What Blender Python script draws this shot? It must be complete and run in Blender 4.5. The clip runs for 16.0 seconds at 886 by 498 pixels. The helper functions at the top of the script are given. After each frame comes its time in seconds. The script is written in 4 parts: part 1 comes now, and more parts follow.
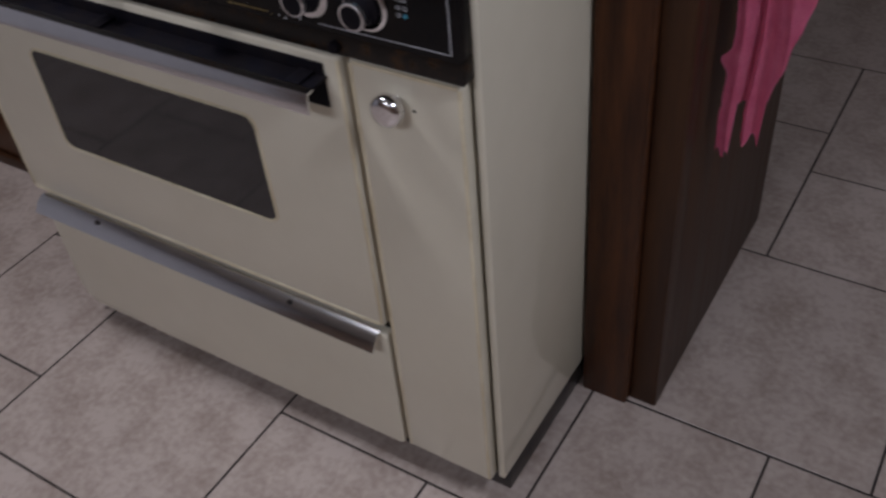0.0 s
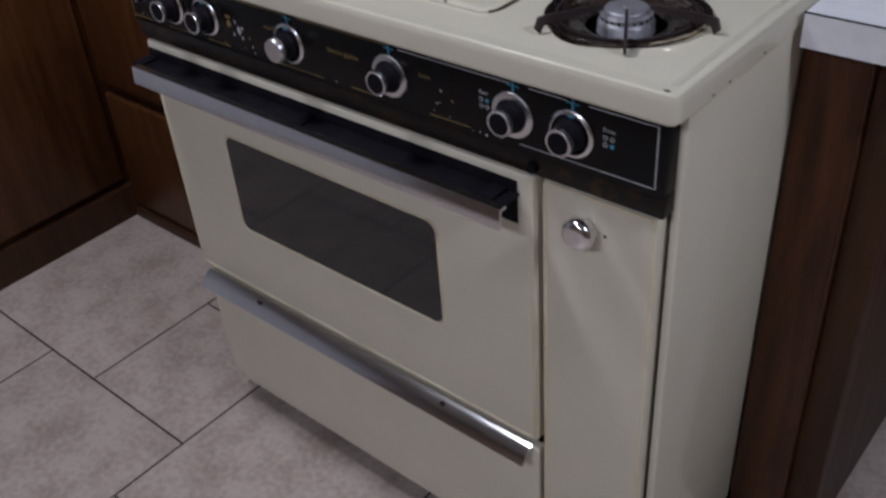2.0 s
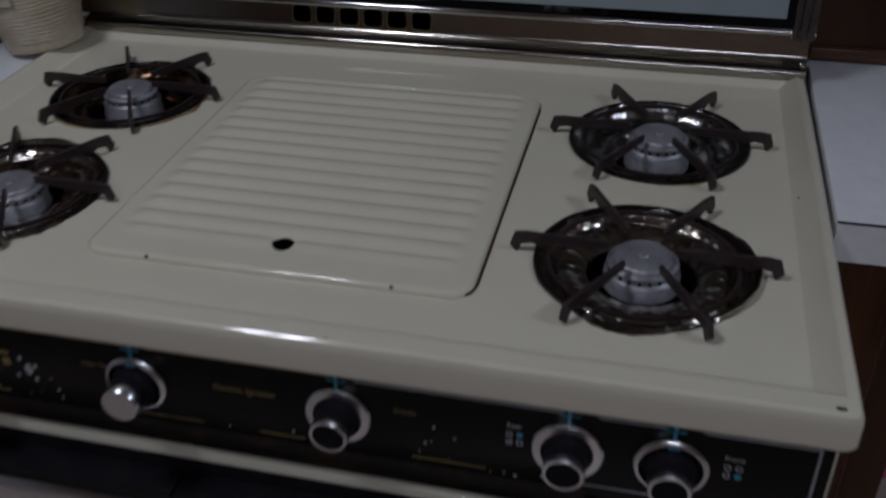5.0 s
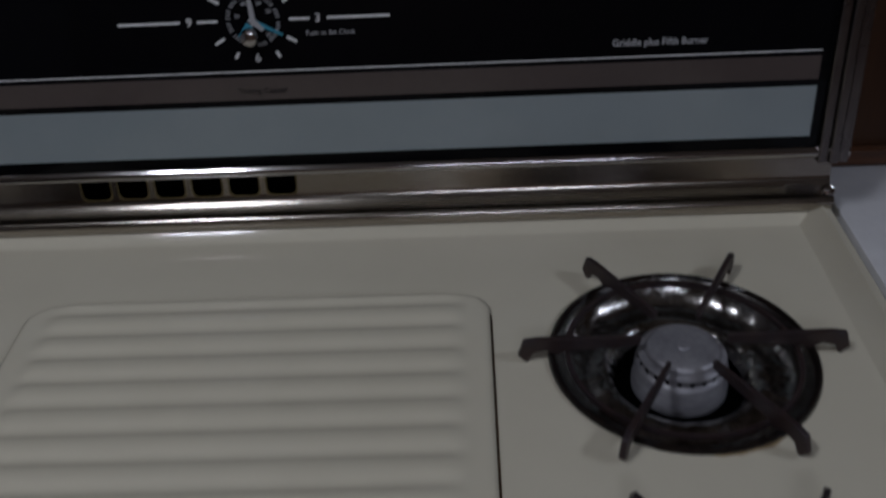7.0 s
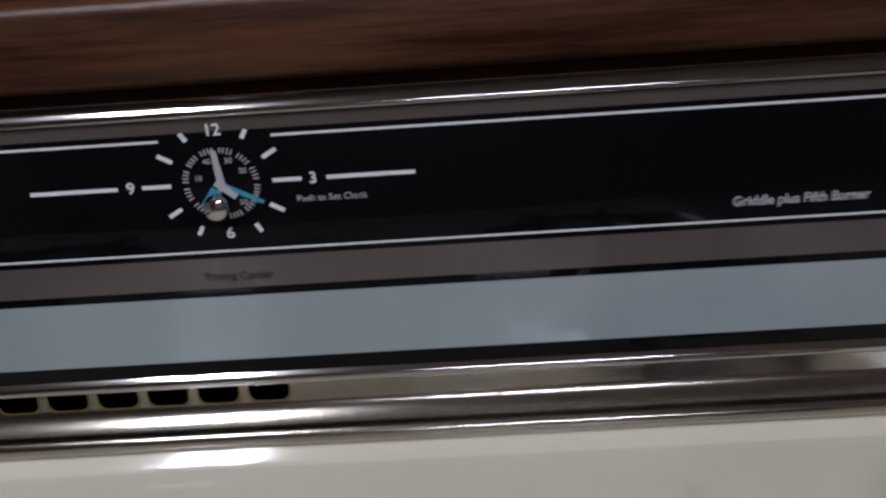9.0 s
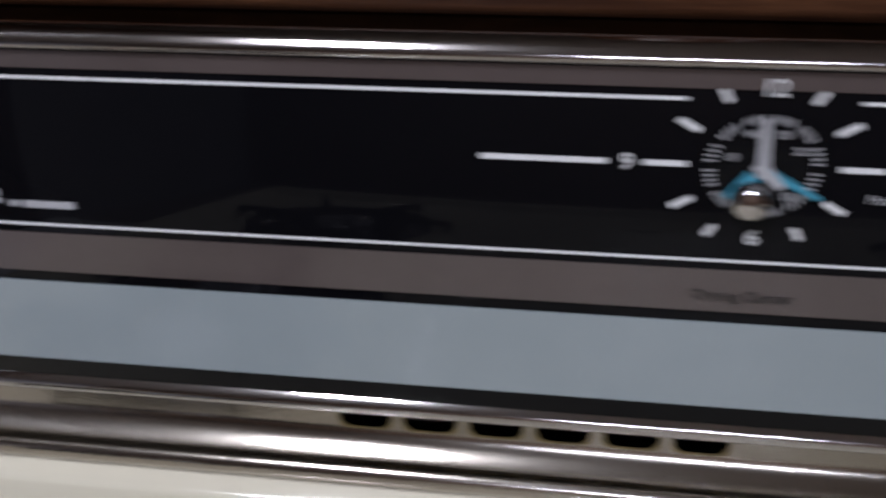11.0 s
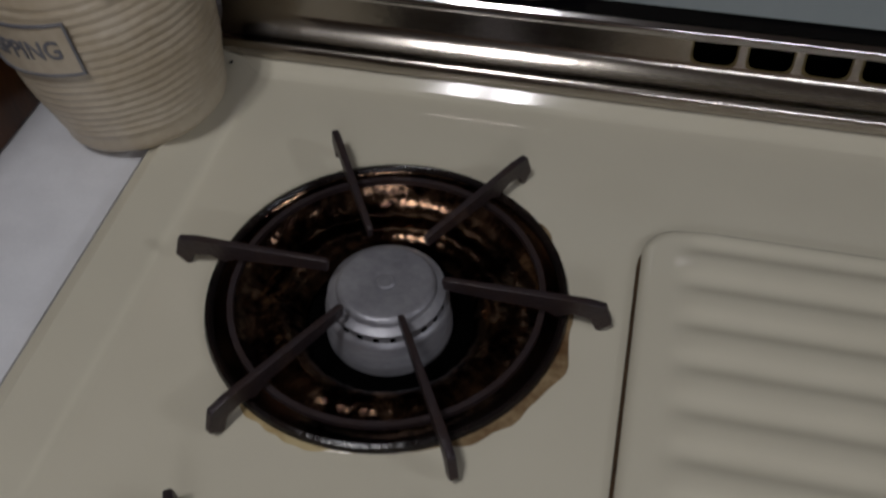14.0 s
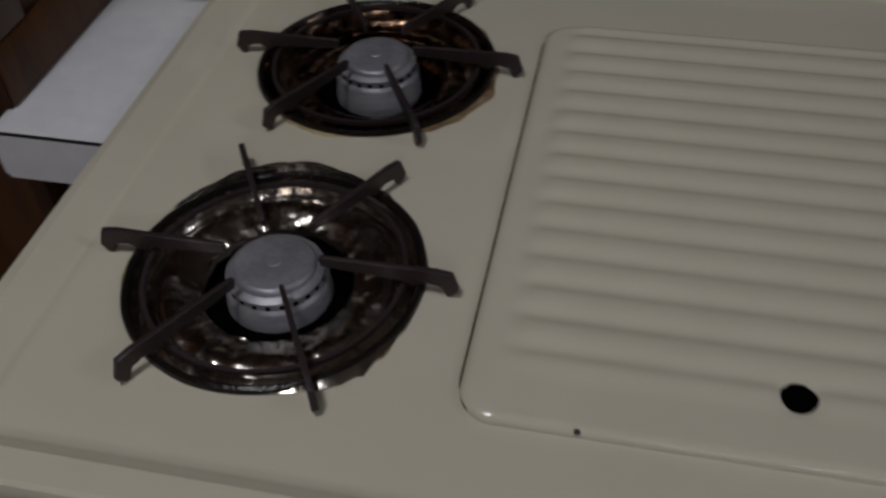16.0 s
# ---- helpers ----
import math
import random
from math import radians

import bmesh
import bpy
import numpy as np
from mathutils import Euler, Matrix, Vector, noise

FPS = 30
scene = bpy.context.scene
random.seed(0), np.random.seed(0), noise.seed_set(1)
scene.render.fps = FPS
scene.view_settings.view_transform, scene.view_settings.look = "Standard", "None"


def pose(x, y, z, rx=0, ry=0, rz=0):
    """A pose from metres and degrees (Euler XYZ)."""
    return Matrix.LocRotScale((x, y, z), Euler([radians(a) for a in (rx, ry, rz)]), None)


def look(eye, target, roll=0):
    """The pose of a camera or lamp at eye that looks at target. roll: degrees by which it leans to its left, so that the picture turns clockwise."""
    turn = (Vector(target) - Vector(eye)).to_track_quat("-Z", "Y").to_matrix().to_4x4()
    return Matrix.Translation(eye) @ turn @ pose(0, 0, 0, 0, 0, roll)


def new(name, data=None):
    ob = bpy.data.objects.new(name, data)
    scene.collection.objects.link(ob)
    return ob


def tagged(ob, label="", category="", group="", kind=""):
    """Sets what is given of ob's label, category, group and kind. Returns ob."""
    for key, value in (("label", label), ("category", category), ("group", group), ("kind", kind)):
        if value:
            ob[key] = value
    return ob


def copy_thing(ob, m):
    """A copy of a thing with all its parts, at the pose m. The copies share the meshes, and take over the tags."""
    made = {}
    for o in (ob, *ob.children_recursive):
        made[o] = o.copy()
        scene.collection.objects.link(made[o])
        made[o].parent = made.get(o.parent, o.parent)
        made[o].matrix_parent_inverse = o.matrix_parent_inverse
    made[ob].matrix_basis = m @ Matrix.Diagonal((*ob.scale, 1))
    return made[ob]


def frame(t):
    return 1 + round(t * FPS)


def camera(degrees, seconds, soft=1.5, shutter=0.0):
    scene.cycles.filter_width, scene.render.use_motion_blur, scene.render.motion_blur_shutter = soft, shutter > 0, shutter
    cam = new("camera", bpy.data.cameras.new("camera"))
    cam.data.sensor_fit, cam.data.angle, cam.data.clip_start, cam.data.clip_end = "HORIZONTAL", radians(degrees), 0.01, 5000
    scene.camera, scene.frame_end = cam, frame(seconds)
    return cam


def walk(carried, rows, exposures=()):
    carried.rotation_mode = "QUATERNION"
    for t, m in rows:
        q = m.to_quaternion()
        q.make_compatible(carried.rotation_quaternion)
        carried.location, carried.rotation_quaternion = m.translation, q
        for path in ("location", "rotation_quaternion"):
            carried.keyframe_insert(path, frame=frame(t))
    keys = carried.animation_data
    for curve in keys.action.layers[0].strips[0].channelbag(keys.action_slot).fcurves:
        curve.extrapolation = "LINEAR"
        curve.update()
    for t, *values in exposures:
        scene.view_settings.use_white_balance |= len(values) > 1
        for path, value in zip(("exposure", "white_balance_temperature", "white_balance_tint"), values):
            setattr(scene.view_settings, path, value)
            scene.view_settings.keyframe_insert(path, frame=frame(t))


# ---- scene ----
cam = camera(49.9, 16.0, soft=2.5, shutter=0.6)
EXPOSURES = [
    (0.0, -0.45, 6150, 14), (0.5, -0.54, 6080, 14), (1.5, -0.5, 5950, 14), (2.5, -0.22, 5850, 12), (3.2, -0.05, 5800, 11), (5.3, -1.65, 5850, 11), (6.5, -1.65, 5900, 11), (8.0, -0.95, 6050, 12),
    (10.5, 0.05, 5950, 14), (12.0, -0.2, 6200, 13), (12.5, -0.5, 6300, 12), (13.0, -1.15, 6450, 11), (13.5, -1.25, 6500, 10), (14.5, -1.25, 6500, 10), (15.5, -1.4, 6450, 10), (16.0, -1.6, 6400, 10),
]
PATH = [
    (0, (0.909, -0.69, 1.29), (0.042, 0.532, -0.035), -5.9),
    (0.5, (0.891, -0.723, 1.299), (-0.02, 0.475, -0.018), -4.9),
    (1, (0.868, -0.726, 1.305), (-0.067, 0.465, -0.001), -4.2),
    (1.5, (0.848, -0.726, 1.317), (-0.171, 0.464, 0.074), -5.0),
    (2, (0.829, -0.726, 1.329), (-0.268, 0.467, 0.159), -4.7),
    (2.5, (0.734, -0.721, 1.338), (-0.292, 0.565, 0.201), -4.2),
    (3, (0.615, -0.718, 1.361), (-0.283, 0.726, 0.308), -3.6),
    (3.2, (0.585, -0.72, 1.36), (-0.253, 0.773, 0.326), -1.9),
    (5.3, (0.299, -0.426, 1.361), (-0.091, 1.179, 0.233), -2.2),
    (5.5, (0.298, -0.366, 1.353), (-0.14, 1.216, 0.21), -4.4),
    (6, (0.298, -0.241, 1.349), (-0.259, 1.305, 0.208), -8.2),
    (6.5, (0.205, -0.169, 1.351), (-0.023, 1.474, 0.232), -3.4),
    (7, (0.17, -0.097, 1.348), (0.108, 1.541, 0.202), -3.1),
    (7.5, (0.232, 0.005, 1.344), (0.041, 1.658, 0.234), -6.7),
    (8, (0.245, 0.066, 1.332), (0.082, 1.756, 0.276), -6.3),
    (8.2, (0.224, 0.079, 1.334), (0.141, 1.781, 0.287), -5.3),
    (10.5, (0.030, 0.242, 1.263), (-0.101, 1.900, 0.152), -2.2),
    (11, (-0.052, 0.265, 1.262), (-0.313, 1.890, 0.126), -2.1),
    (11.5, (-0.134, 0.277, 1.269), (-0.472, 1.847, 0.077), -1.6),
    (12, (-0.165, 0.255, 1.276), (-0.449, 1.826, 0.072), -0.4),
    (12.5, (-0.183, 0.18, 1.287), (-0.381, 1.766, 0.085), 1.4),
    (12.8, (-0.181, 0.131, 1.262), (-0.468, 1.692, 0.046), -0.7),
    (13, (-0.195, 0.124, 1.28), (-0.487, 1.56, -0.08), -0.5),
    (13.5, (-0.196, 0.123, 1.281), (-0.534, 1.455, -0.173), -2.2),
    (14, (-0.191, 0.115, 1.28), (-0.511, 1.4, -0.219), -1.7),
    (14.5, (-0.18, 0.062, 1.285), (-0.485, 1.342, -0.222), 0.0),
    (15, (-0.126, -0.041, 1.286), (-0.572, 1.23, -0.192), -1.6),
    (15.5, (-0.089, -0.142, 1.31), (-0.624, 1.157, -0.113), -4.5),
    (15.6, (-0.086, -0.151, 1.311), (-0.602, 1.16, -0.108), -4.8),
    (16, (-0.101, -0.195, 1.312), (-0.44, 1.195, -0.085), -2.5),
]
walk(cam, [(t, look(eye, target, roll)) for t, eye, target, roll in PATH], EXPOSURES)

# ---- world and light ----
world = bpy.data.worlds.new("world")
scene.world = world
world.use_nodes = True
world.node_tree.nodes["Background"].inputs["Color"].default_value = (0.5, 0.55, 0.6, 1)
world.node_tree.nodes["Background"].inputs["Strength"].default_value = 0.05

CEILING = 2.44
LAMP_A = (-0.50, -0.25)
LAMP_B = (2.10, -0.10)
LAMP_C = (0.40, -2.30)


def area(name, x, y, z, sx, sy, watts, colour):
    data = bpy.data.lights.new(name, "AREA")
    data.shape, data.size, data.size_y, data.energy, data.color = "RECTANGLE", sx, sy, watts, colour
    ob = new(name, data)
    ob.matrix_world = pose(x, y, z)
    return ob


area("tube_light", LAMP_A[0] - 0.06, LAMP_A[1], CEILING - 0.078, 0.065, 0.38, 9.5, (0.96, 0.96, 1.0))
area("tube_light", LAMP_A[0] + 0.06, LAMP_A[1], CEILING - 0.078, 0.065, 0.38, 9.5, (0.96, 0.96, 1.0))
area("tube_light", LAMP_B[0], LAMP_B[1], CEILING - 0.078, 0.3, 0.3, 28.0, (0.92, 0.96, 1.06))
area("tube_light", LAMP_C[0], LAMP_C[1], CEILING - 0.078, 0.9, 0.3, 36.0, (0.92, 0.95, 1.06))


# ---- materials ----
def mat(name, colour, rough=0.5, metal=0.0, dark=None, scale=20.0, amount=0.5, bump=0.0, bump_scale=200.0, coat=0.0, stretch=None, spec=0.5, detail=6.0, rough_var=0.1, bias=0.0, fine=0.4):
    """Two noises vary the colour between colour and dark and the roughness; a third gives relief."""
    m = bpy.data.materials.new(name)
    m.use_nodes = True
    t = m.node_tree
    n, l = t.nodes, t.links
    b = n["Principled BSDF"]
    b.inputs["Roughness"].default_value, b.inputs["Metallic"].default_value = rough, metal
    b.inputs["Coat Weight"].default_value = coat
    b.inputs["Coat Roughness"].default_value = 0.08
    b.inputs["Specular IOR Level"].default_value = spec
    co = n.new("ShaderNodeTexCoord")
    mp = n.new("ShaderNodeMapping")
    l.new(co.outputs["Object"], mp.inputs["Vector"])
    if stretch:
        mp.inputs["Scale"].default_value = stretch
    n1 = n.new("ShaderNodeTexNoise")
    n1.inputs["Scale"].default_value, n1.inputs["Detail"].default_value = scale, detail
    l.new(mp.outputs["Vector"], n1.inputs["Vector"])
    n2 = n.new("ShaderNodeTexNoise")
    n2.inputs["Scale"].default_value, n2.inputs["Detail"].default_value = scale * 7, 4.0
    l.new(mp.outputs["Vector"], n2.inputs["Vector"])
    mix = n.new("ShaderNodeMath")
    mix.operation = "MULTIPLY_ADD"
    l.new(n2.outputs["Fac"], mix.inputs[0])
    mix.inputs[1].default_value = fine
    l.new(n1.outputs["Fac"], mix.inputs[2])
    ramp = n.new("ShaderNodeValToRGB")
    l.new(mix.outputs[0], ramp.inputs["Fac"])
    ramp.color_ramp.elements[0].position, ramp.color_ramp.elements[1].position = 0.5 + fine / 2 + bias - amount * 0.4, 0.5 + fine / 2 + bias + amount * 0.4
    d = dark or tuple(c * 0.9 for c in colour)
    ramp.color_ramp.elements[0].color, ramp.color_ramp.elements[1].color = (*d, 1), (*colour, 1)
    l.new(ramp.outputs["Color"], b.inputs["Base Color"])
    rr = n.new("ShaderNodeMapRange")
    rr.inputs["To Min"].default_value, rr.inputs["To Max"].default_value = max(0.02, rough - rough_var), min(1.0, rough + rough_var)
    l.new(n1.outputs["Fac"], rr.inputs["Value"])
    l.new(rr.outputs["Result"], b.inputs["Roughness"])
    if bump:
        n3 = n.new("ShaderNodeTexNoise")
        n3.inputs["Scale"].default_value, n3.inputs["Detail"].default_value = bump_scale, 5.0
        l.new(mp.outputs["Vector"], n3.inputs["Vector"])
        bp = n.new("ShaderNodeBump")
        bp.inputs["Strength"].default_value, bp.inputs["Distance"].default_value = bump, 0.002
        l.new(n3.outputs["Fac"], bp.inputs["Height"])
        l.new(bp.outputs["Normal"], b.inputs["Normal"])
    return m


def vary_by_object(m, amount):
    """Shifts a material's value a little from piece to piece."""
    t = m.node_tree
    b = t.nodes["Principled BSDF"]
    link = b.inputs["Base Color"].links[0]
    source = link.from_socket
    info, rng, hsv = t.nodes.new("ShaderNodeObjectInfo"), t.nodes.new("ShaderNodeMapRange"), t.nodes.new("ShaderNodeHueSaturation")
    rng.inputs["To Min"].default_value, rng.inputs["To Max"].default_value = 1 - amount, 1 + amount
    t.links.new(info.outputs["Random"], rng.inputs["Value"])
    t.links.new(rng.outputs["Result"], hsv.inputs["Value"])
    t.links.new(source, hsv.inputs["Color"])
    t.links.new(hsv.outputs["Color"], b.inputs["Base Color"])
    return m


ENAMEL = mat("cream_enamel", (0.665, 0.622, 0.500), 0.095, dark=(0.592, 0.548, 0.432), scale=3.0, amount=0.9, bump=0.016, bump_scale=45, rough_var=0.03)
ENAMEL_EDGE = mat("cream_enamel_edge", (0.72, 0.66, 0.49), 0.2, dark=(0.60, 0.51, 0.33), scale=12.0, coat=0.3)
BLACK_GLASS = mat("black_glass", (0.004, 0.004, 0.005), 0.05, dark=(0.003, 0.003, 0.004), scale=5, rough_var=0.03, spec=0.09)
BLACK_METAL = mat("black_painted_metal", (0.012, 0.011, 0.014), 0.35, dark=(0.02, 0.015, 0.01), scale=30, bump=0.1)
GREASY_BLACK = mat("greasy_black_strip", (0.009, 0.007, 0.006), 0.3, dark=(0.045, 0.022, 0.008), scale=55, amount=0.25, bias=-0.13, bump=0.2, spec=0.25)
POLISHED = mat("polished_chrome", (0.86, 0.86, 0.89), 0.15, 1.0, dark=(0.78, 0.78, 0.80), scale=6, rough_var=0.04)
BAND_BLACK = mat("black_door_band", (0.007, 0.007, 0.011), 0.4, dark=(0.012, 0.010, 0.011), scale=30, bump=0.06, spec=0.04)
DULL_CHROME = mat("dull_chrome", (0.36, 0.34, 0.33), 0.12, 1.0, dark=(0.27, 0.25, 0.24), scale=5, rough_var=0.03)
CHROME = mat("chrome", (0.47, 0.455, 0.455), 0.10, 1.0, dark=(0.40, 0.385, 0.38), scale=5, rough_var=0.02)
STEEL = mat("brushed_steel", (0.42, 0.39, 0.355), 0.17, 1.0, dark=(0.31, 0.275, 0.235), scale=7, amount=0.9, stretch=(1, 3, 3), bump=0.04, bump_scale=300, rough_var=0.04)
TARNISHED = mat("tarnished_steel_trim", (0.20, 0.185, 0.18), 0.28, 1.0, dark=(0.12, 0.10, 0.10), scale=9, stretch=(3, 3, 1))
SATIN = mat("satin_chrome", (0.80, 0.80, 0.83), 0.25, 1.0, dark=(0.74, 0.74, 0.76), scale=9, rough_var=0.02)
PANEL_BLACK = mat("black_enamel_panel", (0.006, 0.006, 0.007), 0.22, dark=(0.010, 0.008, 0.007), scale=18, spec=0.12)
IRON = mat("cast_iron", (0.034, 0.025, 0.029), 0.45, 0.3, dark=(0.040, 0.024, 0.022), scale=60, bump=0.35, bump_scale=500)
SOOT = mat("burnt_drip_pan", (0.38, 0.23, 0.14), 0.15, 1.0, dark=(0.018, 0.009, 0.007), scale=30, amount=0.5, bias=0.08, bump=0.35, bump_scale=160, rough_var=0.08)
FOIL = mat("stained_foil", (0.64, 0.585, 0.52), 0.17, 1.0, dark=(0.034, 0.017, 0.010), scale=16, amount=0.55, bias=-0.14, bump=0.3, bump_scale=150, rough_var=0.07)
PAN_STEEL = mat("scorched_steel_pan", (0.50, 0.49, 0.48), 0.2, 1.0, dark=(0.10, 0.085, 0.075), scale=30, amount=0.5, bias=-0.06, bump=0.35, bump_scale=150, rough_var=0.08)
BURNT_RING = mat("burnt_enamel_ring", (0.006, 0.005, 0.006), 0.2, dark=(0.014, 0.009, 0.007), scale=50, bump=0.3, spec=0.3)
ALLOY = mat("cast_aluminium", (0.43, 0.425, 0.45), 0.42, 0.5, dark=(0.24, 0.235, 0.26), scale=34, amount=0.6, bump=0.14, bump_scale=350, stretch=(1, 1, 4))
WOOD = mat("dark_stained_wood", (0.098, 0.037, 0.011), 0.36, dark=(0.040, 0.014, 0.005), scale=9, amount=0.7, stretch=(6, 6, 0.5), bump=0.08, spec=0.28)
WOOD_MID = mat("dark_brown_stained_wood", (0.088, 0.031, 0.010), 0.42, dark=(0.026, 0.010, 0.005), scale=8, amount=0.6, stretch=(6, 6, 0.5), bump=0.1, spec=0.25)
WOOD_DARK = mat("dark_walnut_wood", (0.060, 0.025, 0.010), 0.45, dark=(0.024, 0.010, 0.005), scale=7, amount=0.7, stretch=(6, 6, 0.5), bump=0.1, spec=0.25)
WOOD_X = mat("brown_oak_board", (0.115, 0.046, 0.019), 0.36, dark=(0.034, 0.011, 0.005), scale=11, amount=0.45, stretch=(0.5, 7, 9), bump=0.15)
LAMINATE = mat("white_laminate", (0.72, 0.72, 0.74), 0.35, dark=(0.66, 0.66, 0.68), scale=60, bump=0.02)
GROUT = mat("grey_brown_grout", (0.075, 0.063, 0.057), 0.9, dark=(0.020, 0.016, 0.015), scale=14, amount=0.7, spec=0.1)
TILE = vary_by_object(mat("mottled_stone_tile", (0.455, 0.380, 0.333), 0.34, dark=(0.305, 0.240, 0.202), scale=11, amount=0.62, bump=0.14, bump_scale=90, detail=15.0, fine=0.75), 0.06)
WALL = mat("brown_wall_panelling", (0.20, 0.13, 0.09), 0.6, dark=(0.13, 0.08, 0.05), scale=4, stretch=(4, 4, 0.3), bump=0.05)
# for the unseen west wall, paled so the chrome handle mirrors something bright
PALE_WALL = mat("pale_reflecting_wall", (0.46, 0.46, 0.48), 0.7, dark=(0.40, 0.40, 0.42), scale=5, bump=0.05)
CEILING_PAINT = mat("cream_ceiling_paint", (0.42, 0.39, 0.35), 0.85, scale=6, bump=0.1)
GAP_BROWN = mat("dark_brown_gap", (0.120, 0.075, 0.038), 0.5, dark=(0.030, 0.018, 0.010), scale=26, amount=0.6, spec=0.2)
STONEWARE = mat("ribbed_cream_stoneware", (0.58, 0.51, 0.40), 0.35, dark=(0.42, 0.34, 0.23), scale=26, amount=0.55, bump=0.25, bump_scale=150, coat=0.1)
PINK = mat("pink_terry_cloth", (0.92, 0.25, 0.41), 0.9, dark=(0.82, 0.17, 0.31), scale=40, bump=0.8, bump_scale=700)
WHITE_INK = mat("white_print", (0.75, 0.75, 0.76), 0.4, scale=50)
GREY_INK = mat("grey_print", (0.42, 0.42, 0.44), 0.4, scale=50)
BROWN_INK = mat("brown_printed_band", (0.083, 0.066, 0.062), 0.16, dark=(0.074, 0.059, 0.055), scale=20)
DARK_INK = mat("dark_print", (0.02, 0.018, 0.018), 0.4, scale=50)
BLUE_INK = mat("blue_print", (0.05, 0.28, 0.40), 0.4, scale=50)
GOLD_INK = mat("gold_print", (0.30, 0.21, 0.06), 0.4, dark=(0.12, 0.08, 0.03), scale=60)
MILK_GLASS = mat("pale_blue_milk_glass", (0.290, 0.330, 0.343), 0.1, dark=(0.245, 0.285, 0.300), scale=5, amount=0.7)
YELLOWED = mat("yellowed_metal", (0.26, 0.20, 0.08), 0.7, 0.2, dark=(0.13, 0.10, 0.04), scale=40)
# near-black that stands in for shade inside holes, slots and gaps
CAVITY_SHADE = mat("painted_cavity_shade", (0.0015, 0.0015, 0.0015), 0.95, scale=20, spec=0.0)
CHIP = mat("chipped_bare_metal", (0.02, 0.02, 0.022), 0.6, dark=(0.05, 0.045, 0.04), scale=80)
STAIN = mat("baked_on_grease", (0.40, 0.30, 0.17), 0.25, dark=(0.10, 0.05, 0.02), scale=45, amount=0.6, coat=0.3)
STAIN_PALE = mat("yellowed_enamel", (0.50, 0.40, 0.22), 0.2, dark=(0.28, 0.18, 0.07), scale=40)
TUBE = bpy.data.materials.new("lit_lamp_panel")
TUBE.use_nodes = True
TUBE.node_tree.nodes["Principled BSDF"].inputs["Emission Color"].default_value = (1.0, 0.96, 0.88, 1)
TUBE.node_tree.nodes["Principled BSDF"].inputs["Emission Strength"].default_value = 6.0
OVEN_GLASS = mat("smoked_oven_glass", (0.02, 0.02, 0.022), 0.06, dark=(0.028, 0.027, 0.029), scale=6, rough_var=0.03)


# ---- builders ----
def mesh_of(bm, name, material, smooth=None):
    me = bpy.data.meshes.new(name)
    bmesh.ops.recalc_face_normals(bm, faces=bm.faces)
    bm.to_mesh(me)
    bm.free()
    for m in material if isinstance(material, (list, tuple)) else [material]:
        me.materials.append(m)
    if smooth:
        for p in me.polygons:
            p.use_smooth = True
        me.set_sharp_from_angle(angle=radians(smooth))
    return me


def part(name, bm, material, parent=None, label="", at=None, smooth=40):
    ob = new(name, mesh_of(bm, name, material, smooth))
    if parent:
        ob.parent = parent
    if at is not None:
        ob.matrix_basis = at
    if label:
        tagged(ob, label)
    return ob


def thing(name, label, category, at=None, group="", kind=""):
    ob = tagged(new(name), label, category, group, kind)
    if at is not None:
        ob.matrix_basis = at
    return ob


def box(x0, x1, y0, y1, z0, z1, bevel=0.0, seg=2):
    bm = bmesh.new()
    add_box(bm, x0, x1, y0, y1, z0, z1)
    if bevel:
        bmesh.ops.bevel(bm, geom=bm.edges[:], offset=bevel, segments=seg, affect="EDGES", profile=0.5)
    return bm


def add_box(bm, x0, x1, y0, y1, z0, z1):
    bmesh.ops.create_cube(bm, size=1, matrix=Matrix.Translation(((x0 + x1) / 2, (y0 + y1) / 2, (z0 + z1) / 2)) @ Matrix.Diagonal((x1 - x0, y1 - y0, z1 - z0, 1)))


def lathe(profile, seg=40, wobble=None):
    """A turned form round z from (radius, height) pairs."""
    bm = bmesh.new()
    rings = []
    for i, (r, z) in enumerate(profile):
        ring = []
        for k in range(seg):
            a = 2 * math.pi * k / seg
            rr, zz = wobble(i, a, r, z) if wobble else (r, z)
            ring.append(bm.verts.new((rr * math.cos(a), rr * math.sin(a), zz)))
        rings.append(ring)
    for a, b in zip(rings, rings[1:]):
        for k in range(seg):
            bm.faces.new((a[k], a[(k + 1) % seg], b[(k + 1) % seg], b[k]))
    return bm, rings


def capped(profile, seg=40):
    bm, rings = lathe(profile, seg)
    bm.faces.new(rings[0])
    bm.faces.new(rings[-1])
    return bm


def rounded(w, h, r, n=6):
    """Outline of a rounded rectangle round the origin."""
    out = []
    for cx, cy, a0 in ((w / 2 - r, h / 2 - r, 0), (-w / 2 + r, h / 2 - r, 90), (-w / 2 + r, -h / 2 + r, 180), (w / 2 - r, -h / 2 + r, 270)):
        for k in range(n + 1):
            a = radians(a0 + 90 * k / n)
            out.append((cx + r * math.cos(a), cy + r * math.sin(a)))
    return out


def extrude_outline(outline, depth, bevel=0.0, seg=2):
    """A prism from an outline in x and z, from y = 0 (front) back to y = depth."""
    bm = bmesh.new()
    front = [bm.verts.new((x, 0, z)) for x, z in outline]
    back = [bm.verts.new((x, depth, z)) for x, z in outline]
    bm.faces.new(front)
    bm.faces.new(back[::-1])
    for k in range(len(front)):
        j = (k + 1) % len(front)
        bm.faces.new((front[j], front[k], back[k], back[j]))
    if bevel:
        edges = [e for e in bm.edges if all(v in front for v in e.verts)]
        bmesh.ops.bevel(bm, geom=edges, offset=bevel, segments=seg, affect="EDGES", profile=0.5)
    return bm


